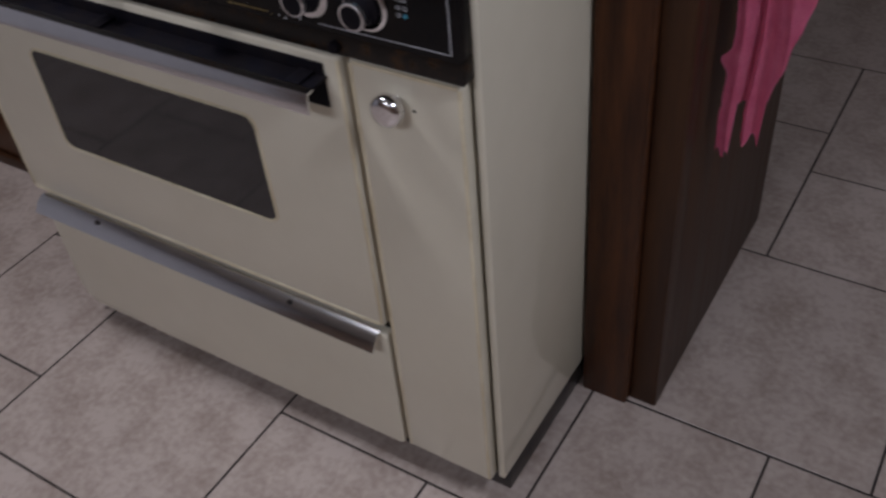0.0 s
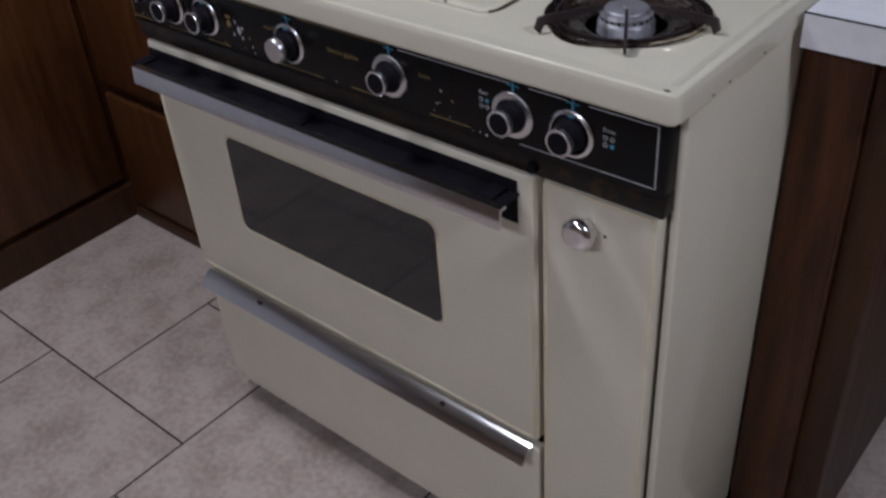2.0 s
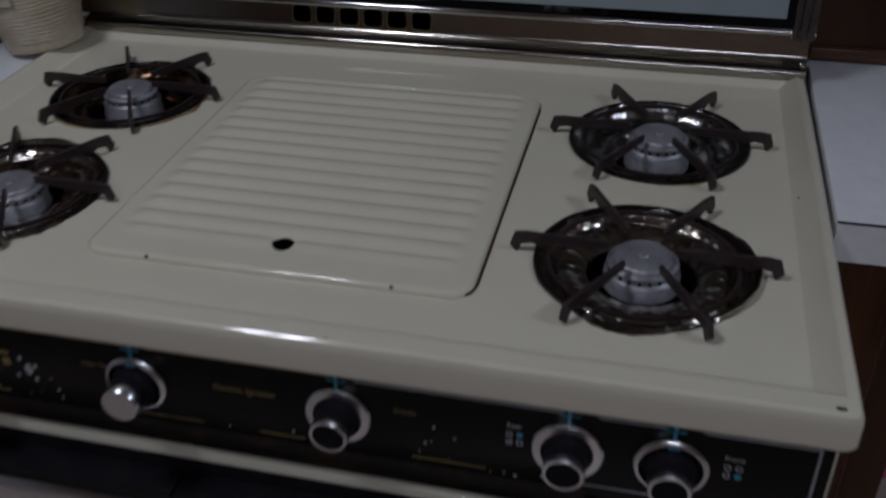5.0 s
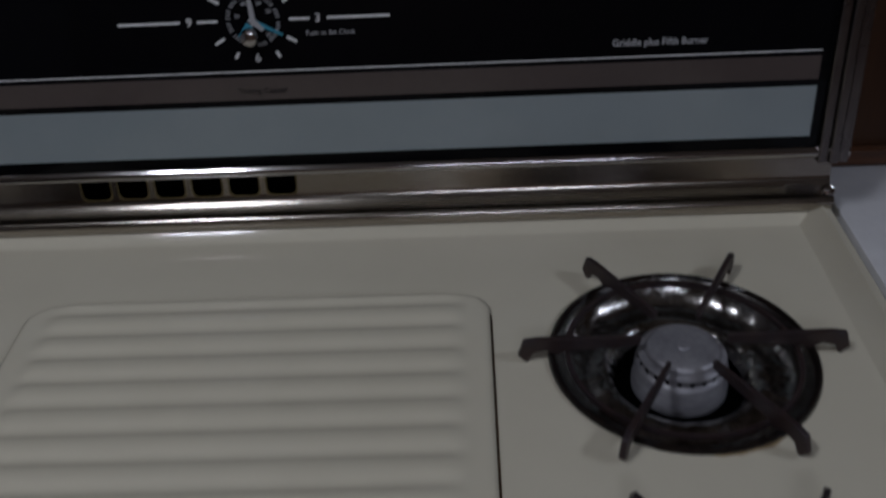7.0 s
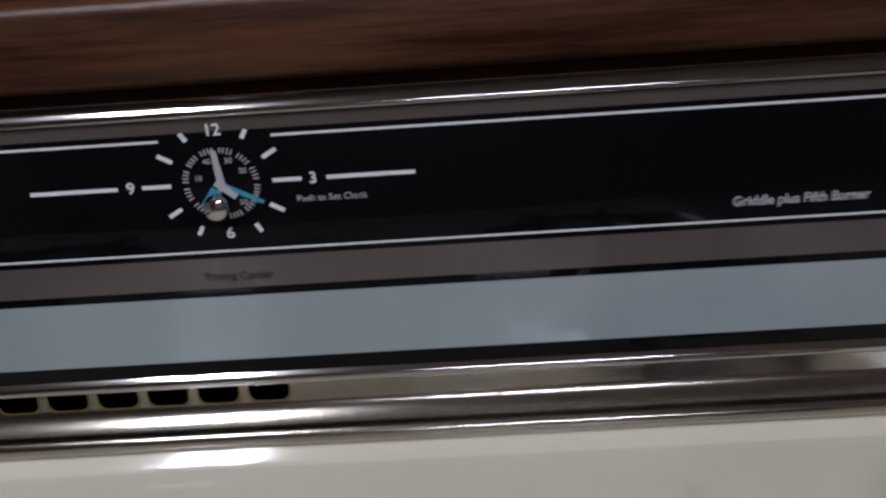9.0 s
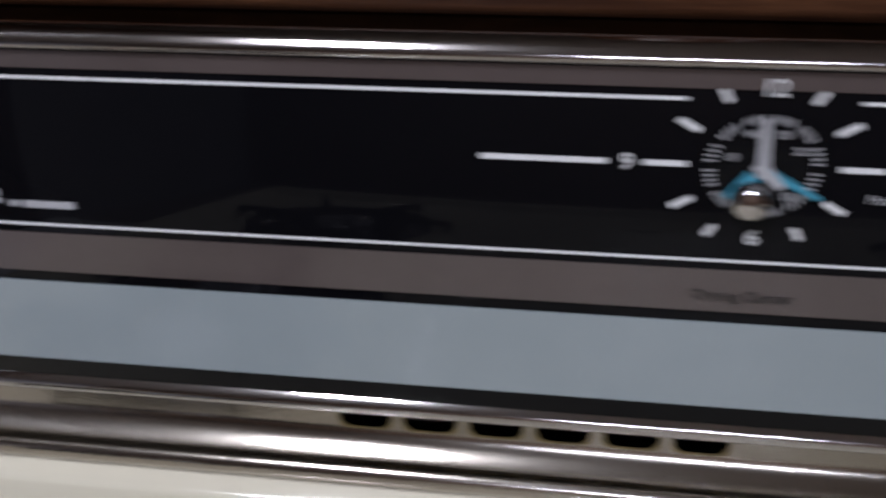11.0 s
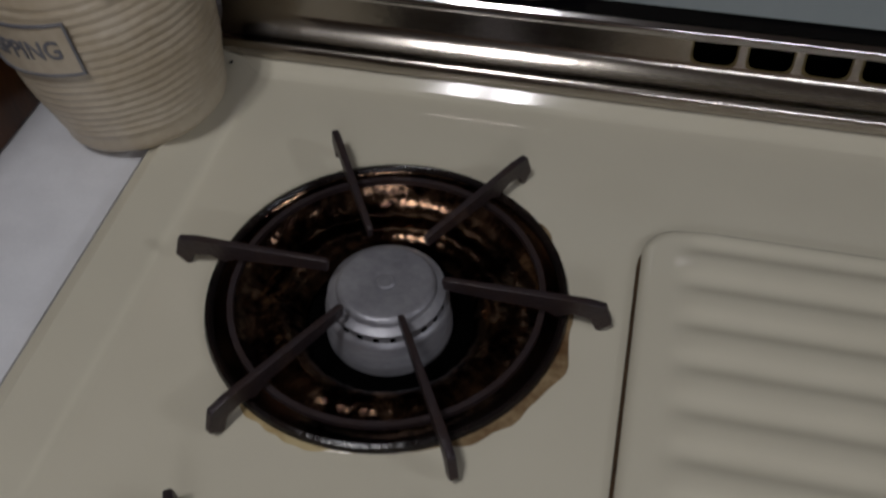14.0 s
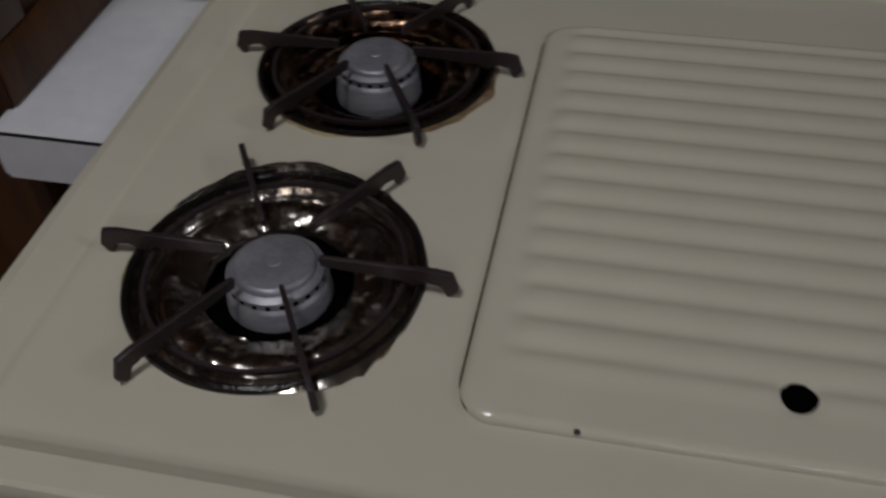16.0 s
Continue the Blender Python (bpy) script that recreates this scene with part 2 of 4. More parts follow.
def along_x(profile, x0, x1):
    """A bar along x with a closed section in y and z."""
    bm = bmesh.new()
    a = [bm.verts.new((x0, y, z)) for y, z in profile]
    b = [bm.verts.new((x1, y, z)) for y, z in profile]
    bm.faces.new(a)
    bm.faces.new(b[::-1])
    for k in range(len(a)):
        j = (k + 1) % len(a)
        bm.faces.new((a[j], a[k], b[k], b[j]))
    return bm


def bars(rects, depth=0.0006):
    """Thin printed bars (x0, x1, z0, z1) facing -y."""
    bm = bmesh.new()
    for x0, x1, z0, z1 in rects:
        add_box(bm, x0, x1, -depth, 0, z0, z1)
    return bm


def each_bar(name, rects, material, parent, label="", at=None, depth=0.0006):
    for r in rects:
        part(name, bars([r], depth), material, parent, label, at)


def writing(name, text, size, material, parent, at, align="CENTER", label="", squeeze=1.0, bold=0.0):
    cu = bpy.data.curves.new(name, "FONT")
    cu.body, cu.size, cu.align_x, cu.align_y, cu.extrude, cu.offset = text, size, align, "CENTER", 0.0002, bold
    tmp = new(name, cu)
    me = bpy.data.meshes.new_from_object(tmp.evaluated_get(bpy.context.evaluated_depsgraph_get()))
    bpy.data.objects.remove(tmp)
    me.materials.clear()
    me.materials.append(material)
    me.transform(Matrix.Diagonal((squeeze, 1, 1, 1)))
    ob = new(name, me)
    ob.parent = parent
    ob.matrix_basis = at
    if label:
        tagged(ob, label)
    return ob


# ---- setting ----
floor = tagged(part("floor", box(-2.2, 3.4, -3.2, 3.2, -0.06, -0.0014), GROUT), "tiled kitchen floor with dark narrow joints", "floor", kind="structure")
for nm, b in (("wall_south", (-2.2, 3.4, -3.3, -3.2)), ("wall_north", (-2.2, 3.4, 3.2, 3.3)), ("wall_west", (-2.3, -2.2, -3.3, 3.3)), ("wall_east", (3.4, 3.5, -3.3, 3.3))):
    # the west wall serves as a reflector for the oven door handle
    pale = nm == "wall_west"
    tagged(part(nm, box(*b, -0.06, CEILING), PALE_WALL if pale else WALL), "plain pale wall out of view, added to brighten reflections" if pale else "plain brown wood-panelled kitchen wall", "wall", kind="structure")
tagged(part("ceiling", box(-2.3, 3.5, -3.3, 3.3, CEILING, CEILING + 0.1), CEILING_PAINT), "plain dull cream painted ceiling", "ceiling", kind="structure")

# ---- ceiling lamps ----
def ceiling_lamp(x, y, w, d, panels):
    lamp = thing("ceiling_light", "pale ceiling light fixture with lit panels", "light", pose(x, y, CEILING), "ceiling lights")
    part("housing", box(-w / 2, w / 2, -d / 2, d / 2, -0.07, -0.001, 0.008), CEILING_PAINT, lamp)
    for px, pw in panels:
        part("diffuser", box(px - pw / 2, px + pw / 2, -d / 2 + 0.03, d / 2 - 0.03, -0.074, -0.0702), TUBE, lamp, "glowing panel")
    return lamp


ceiling_lamp(*LAMP_A, 0.30, 0.46, ((-0.06, 0.07), (0.06, 0.07)))
ceiling_lamp(*LAMP_B, 0.40, 0.36, ((0.0, 0.30),))
ceiling_lamp(*LAMP_C, 1.00, 0.36, ((0.0, 0.90),))

# ---- gas range ----
XL, XR, XC = -0.452, 0.466, 0.007
TOP = 0.914
PAN = 0.902
stove = thing("gas_range", "cream enamel freestanding gas range with four burners and a griddle", "stove", pose(0, 0, 0))


for x in (XL, XR - 0.012):
    part("side_panel", box(x, x + 0.012, 0.034, 0.60, 0.062, 0.882, 0.004), ENAMEL, stove)
part("lip_seam", box(XR - 0.004, XR + 0.0015, 0.03, 0.59, 0.8785, 0.8812, 0.0006), ENAMEL_EDGE, stove, "yellowed seam under the cooktop lip")
part("carcass", box(XL + 0.013, XR - 0.013, 0.045, 0.598, 0.064, 0.862), BLACK_METAL, stove, "black inner carcass")
part("plinth", box(XL + 0.015, XR - 0.006, 0.06, 0.59, 0.0, 0.061, 0.002), BLACK_METAL, stove, "dark recessed plinth")

BURNERS = [(-0.296, 0.1755), (-0.293, 0.4040), (0.3115, 0.1725), (0.3125, 0.4020)]
HOLE = 0.090


def cooktop():
    bm = bmesh.new()
    xi0, xi1, yi0, yi1 = -0.412, 0.436, 0.040, 0.553
    xo0, xo1, yo0, yo1 = XL + 0.010, XR - 0.010, 0.012, 0.586
    gx0, gx1, ym = -0.166, 0.178, 0.286
    verts = {}

    def v(x, y, z):
        key = (round(x, 5), round(y, 5), round(z, 5))
        if key not in verts:
            verts[key] = bm.verts.new((x, y, z))
        return verts[key]

    def quad(*ps):
        bm.faces.new([v(*p) for p in ps])

    n = 56
    for (x0, x1, y0, y1), (cx, cy) in zip(((xi0, gx0, yi0, ym), (xi0, gx0, ym, yi1), (gx1, xi1, yi0, ym), (gx1, xi1, ym, yi1)), BURNERS):
        angles = sorted([2 * math.pi * k / n for k in range(n)] + [math.atan2(b - cy, a - cx) % (2 * math.pi) for a in (x0, x1) for b in (y0, y1)])
        ring, edge, low = [], [], []
        for a in angles:
            c, s = math.cos(a), math.sin(a)
            reach = min(((x1 - cx) if c > 0 else (x0 - cx)) / c if abs(c) > 1e-9 else 9, ((y1 - cy) if s > 0 else (y0 - cy)) / s if abs(s) > 1e-9 else 9)
            ring.append((cx + HOLE * c, cy + HOLE * s, PAN))
            low.append((cx + (HOLE - 0.004) * c, cy + (HOLE - 0.004) * s, PAN - 0.005))
            edge.append((cx + reach * c, cy + reach * s, PAN))
        for k in range(len(angles)):
            j = (k + 1) % len(angles)
            quad(ring[k], ring[j], edge[j], edge[k])
            quad(low[k], low[j], ring[j], ring[k])
    quad((gx0, yi0, PAN), (gx1, yi0, PAN), (gx1, yi1, PAN), (gx0, yi1, PAN))
    # sloped sides up to the rim, rim, rounded lip and skirt
    loops = [
        [(xi0, yi0, PAN), (xi1, yi0, PAN), (xi1, yi1, PAN), (xi0, yi1, PAN)],
        [(xi0 - 0.004, yi0 - 0.002, PAN), (xi1 + 0.002, yi0 - 0.002, PAN), (xi1 + 0.002, yi1 + 0.004, PAN), (xi0 - 0.004, yi1 + 0.004, PAN)],
        [(xo0 - 0.001, yi0 - 0.016, TOP - 0.0008), (xo1 + 0.001, yi0 - 0.016, TOP - 0.0008), (xo1 + 0.001, yo1 - 0.0106, TOP + 0.003), (xo0 - 0.001, yo1 - 0.0106, TOP + 0.003)],
    ]
    # the slope is a shallow cove: a fillet at its foot, then steeper and steeper towards the rim
    steps = [(0.03, 9), (0.05, 20), (0.17, 33), (0.19, 35), (0.19, 37), (0.19, 39), (0.18, 42)]
    run = sum(w for w, _ in steps)
    rise = sum(w * math.tan(radians(a)) for w, a in steps)
    cove, u, h = [loops[0], loops[1]], 0.0, 0.0
    for w, a in steps:
        u, h = u + w / run, h + w * math.tan(radians(a)) / rise
        cove.append([tuple(p + (q - p) * f for p, q, f in zip(lo, hi, (u, u, h))) for lo, hi in zip(loops[1], loops[2])])
    cove[-1] = loops[2]
    for a, b in zip(cove, cove[1:]):
        for k in range(4):
            j = (k + 1) % 4
            quad(a[k], a[j], b[j], b[k])
    def lip(inset, z):
        pts = rounded(XR - XL + 0.006 - 2 * inset, 0.60 - inset, 0.011 - min(inset, 0.008), 4)
        return [(XC + x, 0.302 - inset / 2 + y + inset / 2, z) for x, y in pts]
    rims = [lip(0.009, TOP), lip(0.004, TOP - 0.0015), lip(0.0012, TOP - 0.005), lip(0.0, TOP - 0.010), lip(0.0, 0.884), lip(0.004, 0.881)]
    for a, b in zip(rims, rims[1:]):
        for k in range(len(a)):
            j = (k + 1) % len(a)
            quad(a[k], a[j], b[j], b[k])
    # rim face between the slope's top and the lip
    top = loops[2]
    outer = rims[0]
    m = len(outer) // 4
    corner = [top[2], top[3], top[0], top[1]]
    for q in range(4):
        seg = outer[q * m:(q + 1) * m]
        for a, b in zip(seg, seg[1:]):
            bm.faces.new([v(*corner[q]), v(*a), v(*b)])
        nxt = outer[((q + 1) * m) % len(outer)]
        quad(corner[q], seg[-1], nxt, corner[(q + 1) % 4])
    return bm


part("cooktop", cooktop(), ENAMEL, stove, smooth=28)

# griddle cover with raised ribs and a round hole
def griddle():
    x0, x1, y0, y1, r = -0.169, 0.181, 0.090, 0.474, 0.020
    hx, hy, hr = 0.005, 0.132, 0.0098
    nx, ny = 116, 196
    lines, first, pitch = 14, 0.140, 0.0248

    def height(x, y):
        z = 0.0058
        ex = min((x - x0), (x1 - x), (y - y0), (y1 - y))
        k = (y - first) / pitch
        fade = max(0.0, min(1.0, (x - x0 - 0.014) / 0.018)) * max(0.0, min(1.0, (x1 - x - 0.014) / 0.018))
        fade *= max(0.0, min(1.0, k + 1.0)) * max(0.0, min(1.0, lines - k))
        groove = abs(math.cos(math.pi * k)) ** 3.0
        z += 0.0030 * (1 - groove) * fade * fade * (3 - 2 * fade)
        return z

    bm = bmesh.new()
    grid = []
    for i in range(nx + 1):
        row = []
        for j in range(ny + 1):
            x, y = x0 + (x1 - x0) * i / nx, y0 + (y1 - y0) * j / ny
            cx, cy = min(max(x, x0 + r), x1 - r), min(max(y, y0 + r), y1 - r)
            d = math.hypot(x - cx, y - cy)
            if d > 0 and (cx != x and cy != y):
                far = max(abs(x - cx), abs(y - cy))
                x, y = cx + (x - cx) * far / d, cy + (y - cy) * far / d
                d = far
            edge = r - d if d > 0 else r
            z = height(x, y)
            if edge < 0.005:
                z -= 0.0024 * (1 - edge / 0.005) ** 2
            dh = math.hypot(x - hx, y - hy)
            if dh < hr + 0.0025 and dh > 0:
                f = hr / dh if dh > hr - 0.002 else 0
                if f:
                    x, y = hx + (x - hx) * f, hy + (y - hy) * f
                    z -= 0.0012
            row.append(bm.verts.new((x, y, PAN + z)))
        grid.append(row)
    for i in range(nx):
        for j in range(ny):
            q = (grid[i][j], grid[i + 1][j], grid[i + 1][j + 1], grid[i][j + 1])
            if all(math.hypot(p.co.x - hx, p.co.y - hy) < hr + 1e-4 for p in q):
                continue
            bm.faces.new(q)
    rim = [grid[i][0] for i in range(nx + 1)] + [grid[nx][j] for j in range(1, ny + 1)] + [grid[i][ny] for i in range(nx - 1, -1, -1)] + [grid[0][j] for j in range(ny - 1, 0, -1)]
    low = [bm.verts.new((p.co.x, p.co.y, PAN + 0.0004)) for p in rim]
    for k in range(len(rim)):
        j = (k + 1) % len(rim)
        wall = bm.faces.new((rim[j], rim[k], low[k], low[j]))
        wall.material_index = int(abs(rim[j].co.x - rim[k].co.x) < abs(rim[j].co.y - rim[k].co.y))
    bmesh.ops.remove_doubles(bm, verts=bm.verts[:], dist=0.00002)
    return bm


cover = thing("griddle_cover", "cream enamel ribbed griddle cover with finger hole", "griddle cover", pose(0, 0, 0))
part("plate", griddle(), [ENAMEL, GAP_BROWN], cover, smooth=60)
# the finger hole's shade is a black disc just below the plate
part("hole_shade", capped([(0.0108, PAN + 0.0022), (0.0108, PAN + 0.0032)], 24), CAVITY_SHADE, cover, "black disc for the shade in the finger hole", at=pose(0.005, 0.132, 0))
part("gap", extrude_outline([(x, z) for x, z in rounded(0.3538, 0.374, 0.0215)], 0.0012), GAP_BROWN, stove, "dark brown gap around the griddle", at=pose(0.006, 0.282, PAN - 0.0006, 90, 0, 0))

# burners, drip pans and grates
def burner_head(parent, x, y):
    prof = [(0.0350, -0.030), (0.0350, -0.017), (0.0338, -0.015), (0.0338, -0.0042), (0.0322, -0.0022), (0.0309, -0.001), (0.0307, 0.0032), (0.0317, 0.0037), (0.0317, 0.0052), (0.0302, 0.0060), (0.0285, 0.0068), (0.0272, 0.0072), (0.0268, 0.0094), (0.0255, 0.0108), (0.0235, 0.0113), (0.0080, 0.0121), (0.0052, 0.0114), (0.0044, 0.0122), (0.0012, 0.0124)]
    head = part("burner", capped(prof, 48), ALLOY, parent, "grey cast aluminium burner head", at=pose(x, y, PAN - 0.002, 0, 0, 37 * x * 100) @ Matrix.Diagonal((0.95, 0.95, 1, 1)))
    # ports are black blocks, their inner shade given by colour
    port = mesh_of(box(-0.001, 0.001, -0.0015, 0.0015, -0.0013, 0.0013), "flame_port", CAVITY_SHADE)
    for k in range(22):
        ob = new("flame_port", port)
        ob.parent = head
        ob.matrix_basis = pose(0, 0, 0.0013, 0, 0, 360 * k / 22) @ Matrix.Translation((0.0304, 0, 0))
    return head


# bowl sections from the rim inwards: (radius, height)
FOIL_BOWL = [(0.0900, 0.0014), (0.0894, 0.0028), (0.0884, 0.0030), (0.0868, 0.0006), (0.0852, -0.0046), (0.0838, -0.0094), (0.0818, -0.0112), (0.0790, -0.0098), (0.0756, -0.0070), (0.0722, -0.0049), (0.0688, -0.0038), (0.0652, -0.0037), (0.0616, -0.0043), (0.0580, -0.0053), (0.0546, -0.0065), (0.0514, -0.0078), (0.0488, -0.0091), (0.0468, -0.0093), (0.0454, -0.0120)]
PLAIN_BOWL = [(0.0920, 0.0008), (0.0905, 0.0028), (0.0892, 0.0032), (0.0872, 0.0012), (0.0850, -0.0030), (0.0825, -0.0072), (0.0795, -0.0110), (0.0760, -0.0138), (0.0715, -0.0155), (0.0668, -0.0152), (0.0622, -0.0136), (0.0580, -0.0122), (0.0545, -0.0120), (0.0508, -0.0135), (0.0475, -0.0175), (0.0445, -0.0225)]


def drip_pan(x, y, foil, seed, lining):
    off = Vector((seed * 7.3, seed * 3.1, 0))
    flap = radians(-45 if seed == 2 else -98)
    pan = thing("drip_pan", "foil-lined drip pan, crumpled and stained brown" if foil else ("round steel drip pan with grey scorch marks" if lining is PAN_STEEL else "round metal drip pan with burnt brown grease"), "drip pan", pose(x, y, PAN), "drip pans")

    def wob(i, a, r, z):
        c, d = math.cos(a), math.sin(a)
        p = Vector((c * 3, d * 3, i * 0.25)) + off
        wide = noise.noise(p) + 0.6 * noise.noise(p * 2.3)
        # wrinkles run outwards, finer towards the rim
        crease = noise.noise(Vector((c * 11, d * 11, i * 0.12)) + off)
        fine = noise.noise(Vector((c * 26, d * 26, i * 0.3)) - off)
        facet = noise.noise(Vector((c * r * 160, d * r * 160, seed)))
        if foil:
            rim = 1.0 if i < 3 else 0.45
            lift = max(0.0, math.sin(a - 0.26 - (seed - 2) * 2.2)) ** 3 if i < 4 else 0.0
            # a loose flap of the liner lies out over the enamel
            bend = (a - flap + math.pi) % (2 * math.pi) - math.pi
            loose = math.exp(-(bend / 0.42) ** 2) * (0.0085, 0.0035, 0.0012)[i] * (1 + 0.35 * crease) if i < 3 else 0.0
            z -= loose * (0.05 if i else 0.06)
            r += loose
            return r + rim * (0.0012 * wide + 0.0007 * crease) + 0.0062 * lift, z + 0.0012 * wide + 0.0007 * crease + 0.0003 * fine + 0.0015 * facet + 0.0046 * lift * (1 if i < 3 else 0.3)
        edge = min(1.0, max(0.0, (i - 2) / 3))
        return r + 0.0004 * wide, z + 0.0004 * wide + edge * (0.0009 * crease + 0.0004 * fine + 0.0007 * facet)

    bm, _ = lathe(FOIL_BOWL if foil else PLAIN_BOWL, 144, wob)
    part("bowl", bm, lining, pan, smooth=32 if foil else 45)
    if foil:
        bm, _ = lathe([(0.0926, 0.0006), (0.0918, 0.0034), (0.0900, 0.0044), (0.0878, 0.0034), (0.0866, -0.0005)], 72, lambda i, a, r, z: (r + 0.0009 * noise.noise(Vector((math.cos(a) * 4, math.sin(a) * 4, seed))), z))
    else:
        bm, _ = lathe([(0.0924, 0.0008), (0.0914, 0.0034), (0.0896, 0.0042), (0.0878, 0.0028), (0.0870, -0.0008)], 72)
    part("ring", bm, BURNT_RING, pan, "burnt black ring")
    return pan


FOILS = [True, False, True, False]
for (x, y), foil, k in zip(BURNERS, FOILS, range(4)):
    burner_head(stove, x, y)
    drip_pan(x, y, foil, k + 2, (FOIL, SOOT, FOIL, PAN_STEEL)[k])
    # a near-black drum below each bowl stands in for the shade there
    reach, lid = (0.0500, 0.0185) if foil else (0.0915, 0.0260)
    part("burner_shade", capped([(reach, PAN - 0.034), (reach, PAN - lid)], 40), CAVITY_SHADE, stove, "black drum painting in the shade under the burner", at=pose(x, y, 0))


def grate_arm():
    prof = [(0.029, 0.0180), (0.031, 0.0192), (0.100, 0.0195), (0.1095, 0.0185), (0.1135, 0.0060), (0.1085, 0.0006), (0.1060, 0.0006), (0.1035, 0.0085), (0.094, 0.0100), (0.0865, 0.0050), (0.080, 0.0095), (0.030, 0.0115)]
    bm = bmesh.new()
    for s in (-1, 1):
        vs = [bm.verts.new((r, s * (0.0015 if r < 0.095 else 0.0020), z)) for r, z in prof]
        bm.faces.new(vs)
    bm.verts.ensure_lookup_table()
    n = len(prof)
    for k in range(n):
        j = (k + 1) % n
        bm.faces.new((bm.verts[k], bm.verts[j], bm.verts[n + j], bm.verts[n + k]))
    bmesh.ops.bevel(bm, geom=bm.edges[:], offset=0.0005, segments=1, affect="EDGES")
    return bm


def grate(x, y):
    g = thing("burner_grate", "black cast iron burner grate with six hooked arms", "burner grate", pose(x, y, PAN), "burner grates")
    me = mesh_of(grate_arm(), "arm", IRON, 30)
    for k in range(6):
        arm = new("arm", me)
        arm.parent = g
        arm.matrix_basis = pose(0, 0, 0, 0, 0, 60 * k)
    bm, rings = lathe([(0.0775, 0.0010), (0.0805, 0.0010), (0.0805, 0.0042), (0.0775, 0.0042), (0.0775, 0.0010)], 56)
    bmesh.ops.remove_doubles(bm, verts=bm.verts[:], dist=1e-6)
    part("ring", bm, IRON, g)
    return g


def stain(x, y, seed, a0, a1, reach):
    """A ragged crescent of baked-on grease round a drip pan."""
    bm = bmesh.new()
    prev = None
    n = 40
    for k in range(n + 1):
        a = radians(a0 + (a1 - a0) * k / n)
        w = math.sin(math.pi * k / n)
        r = HOLE + 0.001 + w * reach * (0.75 + 0.5 * noise.noise(Vector((k * 0.23, seed, 0.5))))
        row = [bm.verts.new((q * math.cos(a), q * math.sin(a), PAN + 0.0004 + h)) for q, h in ((HOLE - 0.001, 0.0002), ((HOLE + r) / 2, 0.0004), (r, -0.0003))]
        if prev:
            for i in range(2):
                bm.faces.new((prev[i], prev[i + 1], row[i + 1], row[i]))
        prev = row
    part("grease_stain", bm, STAIN_PALE if seed % 2 else STAIN, stove, "brown baked-on grease", at=pose(x, y, 0))


for (x, y), arcs in zip(BURNERS, (((-70, -5, 0.006), (150, 215, 0.004)), ((-75, 25, 0.010), (-130, -80, 0.006), (20, 60, 0.004)), ((-120, -60, 0.005), (-30, 20, 0.004)), ((-100, -40, 0.004),))):
    for k, (a0, a1, reach) in enumerate(arcs):
        stain(x, y, k, a0, a1, reach)

g0 = grate(*BURNERS[0])
for x, y in BURNERS[1:]:
    copy_thing(g0, pose(x, y, PAN))

# control panel
PZ0, PZ1, PY = 0.795, 0.880, 0.010
part("control_panel", box(-0.443, 0.457, PY, 0.05, PZ0, PZ1, 0.001), PANEL_BLACK, stove, "black glass control panel")
part("panel_strip", box(-0.443, 0.457, PY + 0.004, 0.05, 0.766, 0.7945, 0.002), GREASY_BLACK, stove, "greasy black metal strip")
each_bar("panel_trim", [(-0.440, -0.4385, PZ0 + 0.004, PZ1 - 0.003), (-0.440, -0.335, PZ1 - 0.0048, PZ1 - 0.004), (-0.318, -0.258, PZ1 - 0.0048, PZ1 - 0.004), (-0.240, -0.086, PZ1 - 0.0048, PZ1 - 0.004), (-0.068, 0.090, PZ1 - 0.0048, PZ1 - 0.004), (-0.440, -0.392, PZ0 + 0.008, PZ0 + 0.009), (-0.352, -0.305, PZ0 + 0.008, PZ0 + 0.0088), (-0.262, -0.214, PZ0 + 0.008, PZ0 + 0.0088), (-0.12, -0.03, PZ0 + 0.008, PZ0 + 0.0088), (0.02, 0.06, PZ0 + 0.008, PZ0 + 0.0088), (0.15, 0.21, PZ0 + 0.008, PZ0 + 0.0088)], GOLD_INK, stove, "thin gold printed lines", at=pose(0, PY - 0.0002, 0))
each_bar("panel_trim", [(0.107, 0.20, PZ1 - 0.0065, PZ1 - 0.0055), (0.20, 0.268, PZ1 - 0.0065, PZ1 - 0.0055), (0.293, 0.342, PZ1 - 0.0065, PZ1 - 0.0055), (0.368, 0.4475, PZ1 - 0.0065, PZ1 - 0.0053), (0.4465, 0.448, PZ0 + 0.008, PZ1 - 0.0055), (0.28, 0.448, PZ0 + 0.008, PZ0 + 0.009)], GREY_INK, stove, "thin white printed lines", at=pose(0, PY - 0.0003, 0))
KZ = 0.838
KNOBS = [-0.333, -0.255, -0.084, 0.092, 0.2725, 0.3485]
each_bar("pointer_mark", ([r for x in KNOBS for r in ((x - 0.008, x + 0.008, KZ + 0.0335, KZ + 0.0345), (x - 0.0012, x + 0.0012, KZ + 0.027, KZ + 0.0385))]), BLUE_INK, stove, "blue printed pointer marks", at=pose(0, PY - 0.0005, 0))


